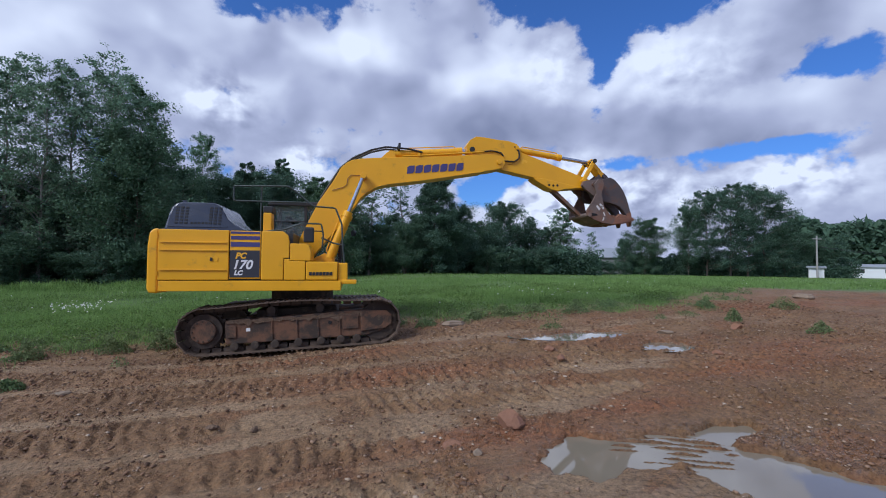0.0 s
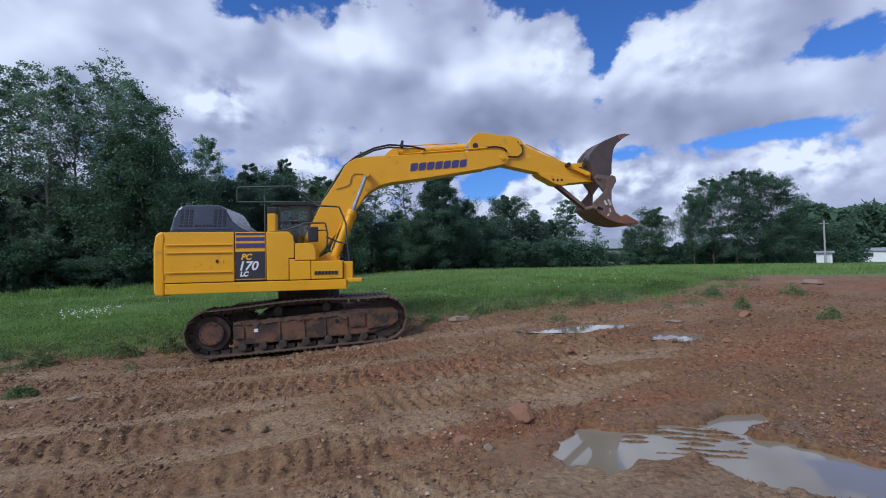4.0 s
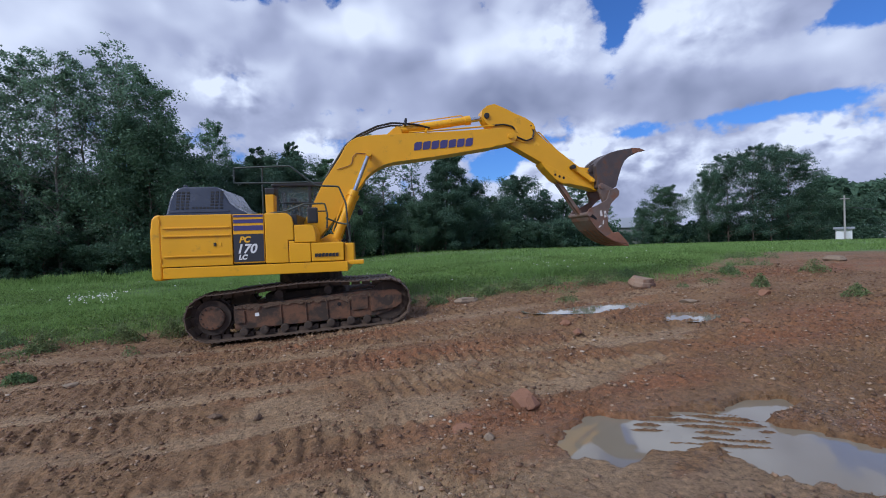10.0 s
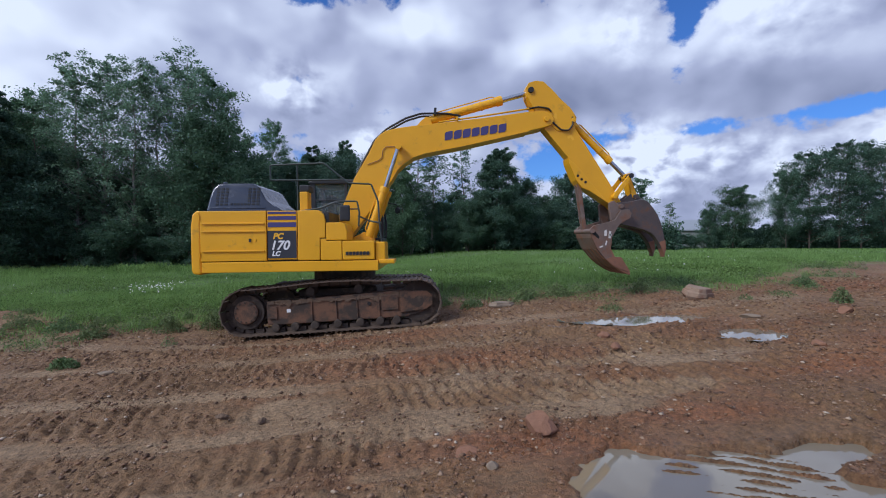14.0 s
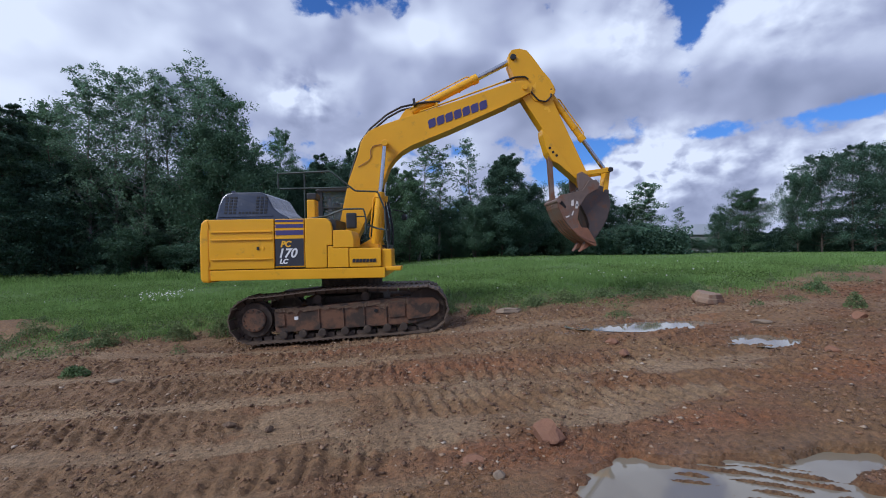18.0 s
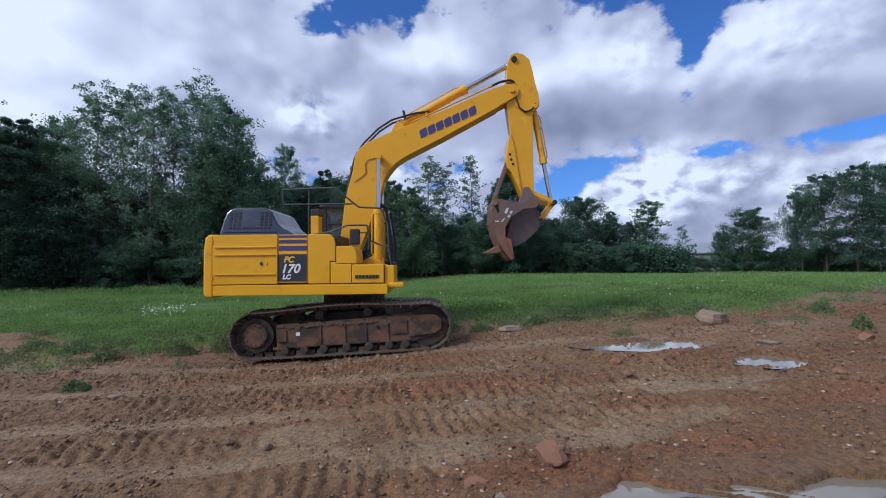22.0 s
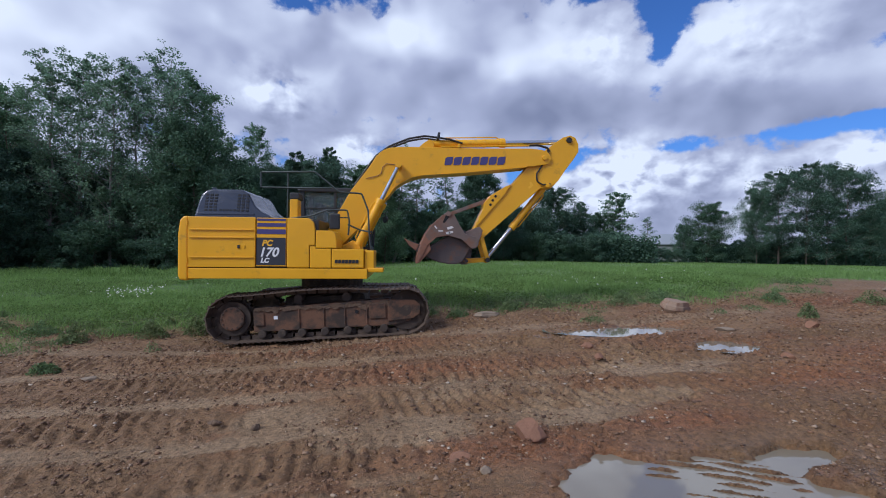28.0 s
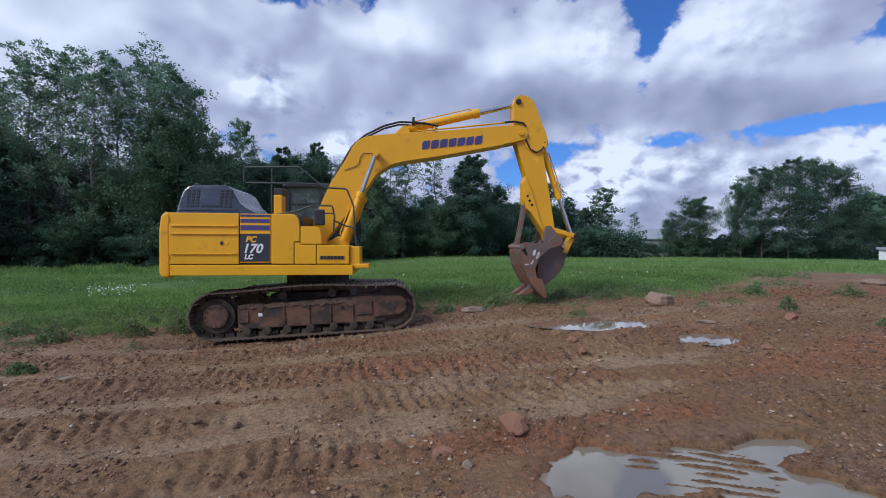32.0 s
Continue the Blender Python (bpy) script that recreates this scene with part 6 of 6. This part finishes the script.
def edge_weeds():
    """Leafy weeds in loose tufts where the grass thins out towards the clay."""
    rng = np.random.RandomState(77)
    n = 1500
    cx, cy = rng.uniform(-10, 15, n), rng.uniform(7.2, 13, n)
    g = meadow(cx, cy)
    keep = (g > 0.06) & (g < 0.8) & (fbm(cx * 0.9, cy * 0.9, 3, 83) > 0.44)
    cx, cy = cx[keep], cy[keep]
    wide, tall = rng.uniform(0.06, 0.26, len(cx)), rng.uniform(0.06, 0.24, len(cx))
    each = 150
    pick = np.repeat(np.arange(len(cx)), each)
    ra, rr = rng.uniform(0, 2 * math.pi, len(pick)), np.sqrt(rng.uniform(0, 1, len(pick)))
    x, y = cx[pick] + wide[pick] * rr * np.cos(ra), cy[pick] + wide[pick] * rr * np.sin(ra)
    z = surface_height(x, y) + tall[pick] * (1.1 - rr**2) * rng.uniform(0, 1, len(pick)) ** 0.7
    p = np.stack([x, y, z], -1)
    u, size = rng.normal(size=p.shape) + (0, 0, 0.5), rng.uniform(0.007, 0.021, len(p))[:, None]
    u /= np.linalg.norm(u, axis=1)[:, None]
    v = np.cross(u, rng.normal(size=p.shape))
    v /= np.linalg.norm(v, axis=1)[:, None]
    me = quads_mesh("edge_weeds", np.stack([p - u * size, p + v * size * 0.5, p + u * size * 1.3, p - v * size * 0.5], 1).reshape(-1, 3))
    me.materials.append(WEED)
    return tagged(new("edge_weeds", me), "loose tufts of leafy weeds where the meadow thins out", "weeds", kind="stuff")


def flowers():
    rng = np.random.RandomState(21)
    x = np.concatenate([rng.normal(-6.5, 0.4, 60), rng.normal(-6.2, 0.2, 22), rng.uniform(-12, 18, 40), rng.normal(7.5, 1.2, 24)])
    y = np.concatenate([rng.normal(13.6, 0.5, 60), rng.normal(13.0, 0.4, 22), rng.uniform(10.5, 20, 40), rng.normal(12.0, 0.8, 24)])
    z = surface_height(x, y) + rng.uniform(0.14, 0.30, len(x))
    r = rng.uniform(0.010, 0.026, len(x))
    quads = [np.stack([x + r * a, y + r * b, z + r * c], -1) for a, b, c in ((-1, 0.3, 0), (0, 0, -0.8), (1, 0.3, 0), (0, 0.3, 0.8))]
    me = quads_mesh("meadow_flowers", np.stack(quads, 1).reshape(-1, 3))
    me.materials.append(FLOWER)
    return tagged(new("meadow_flowers", me), "small white flowers scattered in the grass", "flowers", kind="stuff")


def pebble_material():
    mt = bpy.data.materials.new("mixed_pebbles")
    mt.use_nodes = True
    nt = mt.node_tree
    b = nt.nodes["Principled BSDF"]
    N, L = nt.nodes.new, nt.links.new
    geo, r = N("ShaderNodeNewGeometry"), N("ShaderNodeValToRGB")
    stops = ((0.0, (0.085, 0.045, 0.025)), (0.4, (0.15, 0.083, 0.045)), (0.7, (0.21, 0.11, 0.058)), (0.88, (0.26, 0.165, 0.10)), (0.97, (0.34, 0.25, 0.17)), (1.0, (0.44, 0.36, 0.28)))
    r.color_ramp.elements[0].color, r.color_ramp.elements[1].color = (*stops[0][1], 1), (*stops[-1][1], 1)
    for p, c in stops[1:-1]:
        r.color_ramp.elements.new(p).color = (*c, 1)
    L(geo.outputs["Random Per Island"], r.inputs[0])
    L(r.outputs[0], b.inputs["Base Color"])
    b.inputs["Roughness"].default_value = 0.75
    return mt


def gravel():
    """Clods and pebbles strewn over the clay: rough eight-sided lumps."""
    rng = np.random.RandomState(31)
    n = 150000
    x, y = rng.uniform(-7, 12, n), 1.2 + 8.6 * rng.uniform(0, 1, n) ** 1.5
    dens = fbm(x * 1.1, y * 2.0, 3, 71) + 0.22 * red_earth(x, y)
    keep = (meadow(x, y) < 0.5) & (rng.uniform(0, 1, n) > 0.8 * np.exp(-((((x - 3.3) / 1.5) ** 2 + ((y - 2.4) / 0.75) ** 2) ** 2))) & (basin(x, y) < 0.012) & (rng.uniform(0.25, 0.75, n) < dens + 0.08 - 0.14 * silt(x, y))
    x, y = x[keep], y[keep]
    r = 0.0042 + 0.022 * rng.uniform(0, 1, len(x)) ** 9 + 0.004 * rng.uniform(0, 1, len(x)) + 0.0010 * np.clip(y - 3, 0, 6)
    z = surface_height(x, y) + r * 0.25
    unit = np.array([(1, 0, 0), (0, 1, 0), (-1, 0, 0), (0, -1, 0), (0.1, 0, 0.55), (0, 0, -0.6), (0.75, 0.5, 0.3), (-0.5, -0.75, 0.4)])
    v = unit[None] * rng.uniform(0.5, 1.4, (len(x), 8, 3)) * r[:, None, None]
    a = rng.uniform(0, 2 * math.pi, len(x))
    c, sn = np.cos(a)[:, None], np.sin(a)[:, None]
    co = np.stack([v[..., 0] * c - v[..., 1] * sn + x[:, None], v[..., 0] * sn + v[..., 1] * c + y[:, None], v[..., 2] + z[:, None]], -1)
    tri = np.array([(0, 6, 4), (6, 1, 4), (1, 2, 4), (2, 7, 4), (7, 3, 4), (3, 0, 4), (0, 1, 6), (2, 3, 7), (1, 0, 5), (2, 1, 5), (3, 2, 5), (0, 3, 5)])
    faces = (np.arange(len(x)) * 8)[:, None, None] + tri[None]
    me = bpy.data.meshes.new("gravel")
    me.vertices.add(co.shape[0] * 8)
    me.vertices.foreach_set("co", co.astype(np.float32).ravel())
    me.loops.add(faces.size)
    me.loops.foreach_set("vertex_index", faces.astype(np.int32).ravel())
    me.polygons.add(faces.size // 3)
    me.polygons.foreach_set("loop_start", np.arange(0, faces.size, 3, dtype=np.int32))
    me.update(calc_edges=True)
    me.materials.append(pebble_material())
    return tagged(new("gravel", me), "clods and mixed pebbles strewn over the wet clay", "gravel", kind="stuff")


def far_woods():
    rng = np.random.RandomState(41)
    n = 48000
    az, dist = np.radians(rng.uniform(48, 80, n)), rng.uniform(150, 185, n)
    crest = 6 + 9 * fbm(np.degrees(az) * 0.35, dist * 0.02, 4, 44) + 4 * sstep(50, 62, np.degrees(az))
    x, y = dist * np.sin(az), dist * np.cos(az)
    z = ground_height(x, y) + crest * rng.uniform(0.02, 1, n) ** 0.7 + 3
    u, w = rng.normal(size=(n, 3)), rng.normal(size=(n, 3))
    p, k = np.stack([x, y, z], -1), rng.uniform(0.2, 0.5, n)[:, None]
    me = quads_mesh("far_woods", np.stack([p - u * k, p + w * k, p + u * k, p - w * k], 1).reshape(-1, 3))
    me.materials.append(LEAFDARK)
    return tagged(new("far_woods", me), "wooded rise far beyond the meadow", "woods", kind="stuff")


def shed(name, x, y, spin, length, depth, height, rise, words, siding=WALLWHITE):
    """A long low building with a pitched roof, a door and windows."""
    z = float(ground_height(np.array([x]), np.array([y]))[0])
    base = tagged(new(name), words, "building")
    base.matrix_basis = pose(x, y, z, 0, 0, spin)
    part("wall", box(-length / 2, length / 2, -depth / 2, depth / 2, -0.5, height), siding, base)
    bm = bmesh.new()
    h, d = length / 2 + 0.3, depth / 2 + 0.35
    for sgn in (-1, 1):
        a = [bm.verts.new(v) for v in ((-h, sgn * d, height - 0.1), (h, sgn * d, height - 0.1), (h, 0, height + rise), (-h, 0, height + rise), (-h, sgn * d, height + 0.05), (h, sgn * d, height + 0.05), (h, 0, height + rise + 0.15), (-h, 0, height + rise + 0.15))]
        for f in ((0, 1, 2, 3), (4, 5, 6, 7), (0, 1, 5, 4), (1, 2, 6, 5), (3, 0, 4, 7)):
            bm.faces.new([a[q] for q in f])
    bmesh.ops.recalc_face_normals(bm, faces=bm.faces)
    part("roof", bm, ROOFGREY, base)
    for k in range(max(1, int(length / 4))):
        cx = -length / 2 + 2 + k * 4
        if cx < length / 2 - 1:
            part("window", box(cx - 0.5, cx + 0.5, -depth / 2 - 0.03, -depth / 2 + 0.02, height * 0.45, height * 0.8), BLACK, base)
    if length > 5:
        part("door", box(length / 2 - 1.6, length / 2 - 0.7, -depth / 2 - 0.03, -depth / 2 + 0.02, 0.0, min(2.0, height * 0.85)), ROOFGREY, base)
    return base


def utility_pole(x, y):
    z = float(ground_height(np.array([x]), np.array([y]))[0])
    base = tagged(new("utility_pole"), "grey wooden utility pole with a crossarm and cables", "pole")
    base.matrix_basis = pose(x, y, z)
    part("post", rod((0, 0, -0.5), (-0.1, 0, 7.0), 0.16, 10, None, 0.11), POLEWOOD, base)
    part("crossarm", box(-0.9, 0.9, -0.06, 0.06, 6.4, 6.55, 0.02), POLEWOOD, base)
    for x1, y1, z1 in ((60, 10, 6.5), (60, 12, 5.5)):
        pts = [(x1 * k / 10, y1 * k / 10, 5.2 + (z1 - 5.2) * k / 10 - 1.2 * math.sin(math.pi * k / 10)) for k in range(11)]
        part("cable", tube(pts, 0.035, 5), BLACK, base)
    return base


def undergrowth():
    """Shrubs and saplings that fill the shade between the trees."""
    rng = np.random.RandomState(61)
    sets = []
    for count, x0, x1, y0, y1, top in ((46000, -44, -10, 32.5, 36, 4.2), (56000, -14, 31, 47.5, 52, 3.4), (40000, 45, 92, 61.5, 65, 3.2)):
        x, y = rng.uniform(x0, x1, count), rng.uniform(y0, y1, count)
        z = ground_height(x, y) + top * (0.35 + 1.1 * fbm(x * 0.45, y * 0.45, 3, 63)) * rng.uniform(0, 1, count) ** 0.8
        sets.append(np.stack([x, y, z], -1))
    p = np.concatenate(sets)
    n = len(p)
    u, k = rng.normal(size=(n, 3)), rng.uniform(0.10, 0.20, n)[:, None]
    u /= np.linalg.norm(u, axis=1)[:, None]
    w = np.cross(u, rng.normal(size=(n, 3)))
    w /= np.linalg.norm(w, axis=1)[:, None]
    me = quads_mesh("undergrowth", np.stack([p - u * k, p + w * k * 0.6, p + u * k, p - w * k * 0.6], 1).reshape(-1, 3))
    me.materials.append(LEAFDARK)
    return tagged(new("undergrowth", me), "shady green undergrowth between the trees", "undergrowth", kind="stuff")


far_woods()
undergrowth()
shed("long_shed", 112, 67, -58, 26, 8, 2.3, 0.5, "long low white building beyond the meadow")
shed("white_hut", 77.9, 59.0, -50, 2.0, 1.8, 1.75, 0.15, "small white hut beside the utility pole")
shed("grey_barn", 46, 74, -30, 12, 8, 3.0, 1.7, "grey-roofed low building behind the trees", BARNGREY)
utility_pole(75.9, 57.25)
grass_field()
edge_weeds()
flowers()
for n, (wx, wy, ws, wh, wc) in enumerate(((-3.45, 6.43, 0.16, 0.22, 260), (-4.4, 8.3, 0.22, 0.32, 420), (-3.3, 8.75, 0.25, 0.3, 380), (-2.6, 9.0, 0.2, 0.35, 300), (2.6, 9.0, 0.2, 0.28, 300), (3.75, 9.3, 0.18, 0.34, 300), (4.5, 9.4, 0.26, 0.36, 420), (6.3, 9.25, 0.28, 0.34, 420),
                                          (9.3, 5.9, 0.2, 0.22, 240), (8.85, 7.3, 0.15, 0.25, 240), (9.6, 8.9, 0.22, 0.28, 300), (-5.4, 8.9, 0.3, 0.3, 380), (-6.6, 9.4, 0.3, 0.32, 380), (1.9, 9.6, 0.25, 0.3, 300), (5.4, 9.6, 0.25, 0.3, 300), (7.4, 9.6, 0.25, 0.3, 300), (-4.9, 5.9, 0.15, 0.2, 220), (11.2, 8.2, 0.3, 0.3, 300))):
    weed_clump(wx, wy, ws, wh, wc, 100 + n)
gravel()
boulder("stone", (0.20, 0.10, 0.06), 12, STONEMAT, pose(-2.58, 5.99, rest(-2.58, 5.99, 0.02), 0, 0, 15), "pale flat stone on the clay", detail=2)
boulder("clod", (0.11, 0.06, 0.05), 14, MUD, pose(-0.33, 4.30, rest(-0.33, 4.30, 0.02), 0, 0, 15), "dark clod of soil on the clay", detail=2)
boulder("clod", (0.08, 0.06, 0.045), 15, MUD, pose(0.10, 4.18, rest(0.10, 4.18, 0.02), 0, 0, 65), "dark clod of soil on the clay", detail=2)
boulder("stone", (0.16, 0.12, 0.08), 16, ROCKMAT, pose(4.12, 6.1, rest(4.12, 6.1, 0.02), 0, 0, 25), "reddish stone on the clay", detail=2)
boulder("stone", (0.15, 0.12, 0.09), 18, ROCKMAT, pose(6.5, 5.25, rest(6.5, 5.25, 0.02), 0, 0, 95), "reddish stone on the clay", detail=2)
boulder("stone", (0.26, 0.12, 0.07), 19, STONEMAT, pose(6.75, 6.75, rest(6.75, 6.75, 0.02), 0, 0, -15), "pale flat stone on the clay", detail=2)
boulder("stone", (0.13, 0.10, 0.08), 21, ROCKMAT, pose(4.05, 5.55, rest(4.05, 5.55, 0.02), 0, 0, 40), "reddish stone on the clay", detail=2)
boulder("stone", (0.07, 0.06, 0.05), 22, STONEMAT, pose(2.05, 3.06, rest(2.05, 3.06, 0.02), 0, 0, 40), "pale stone on the wet clay", detail=2)
slab(0.50, 0.10, 25, pose(3.2, 8.85, rest(3.2, 8.85, 0.03), 0, 0, 10), "flat earth-coloured slab at the edge of the grass")
slab(0.58, 0.13, 27, pose(13.6, 9.65, rest(13.6, 9.65, 0.06), 3, 0, 10), "flat pale slab on the bare earth")

motions()
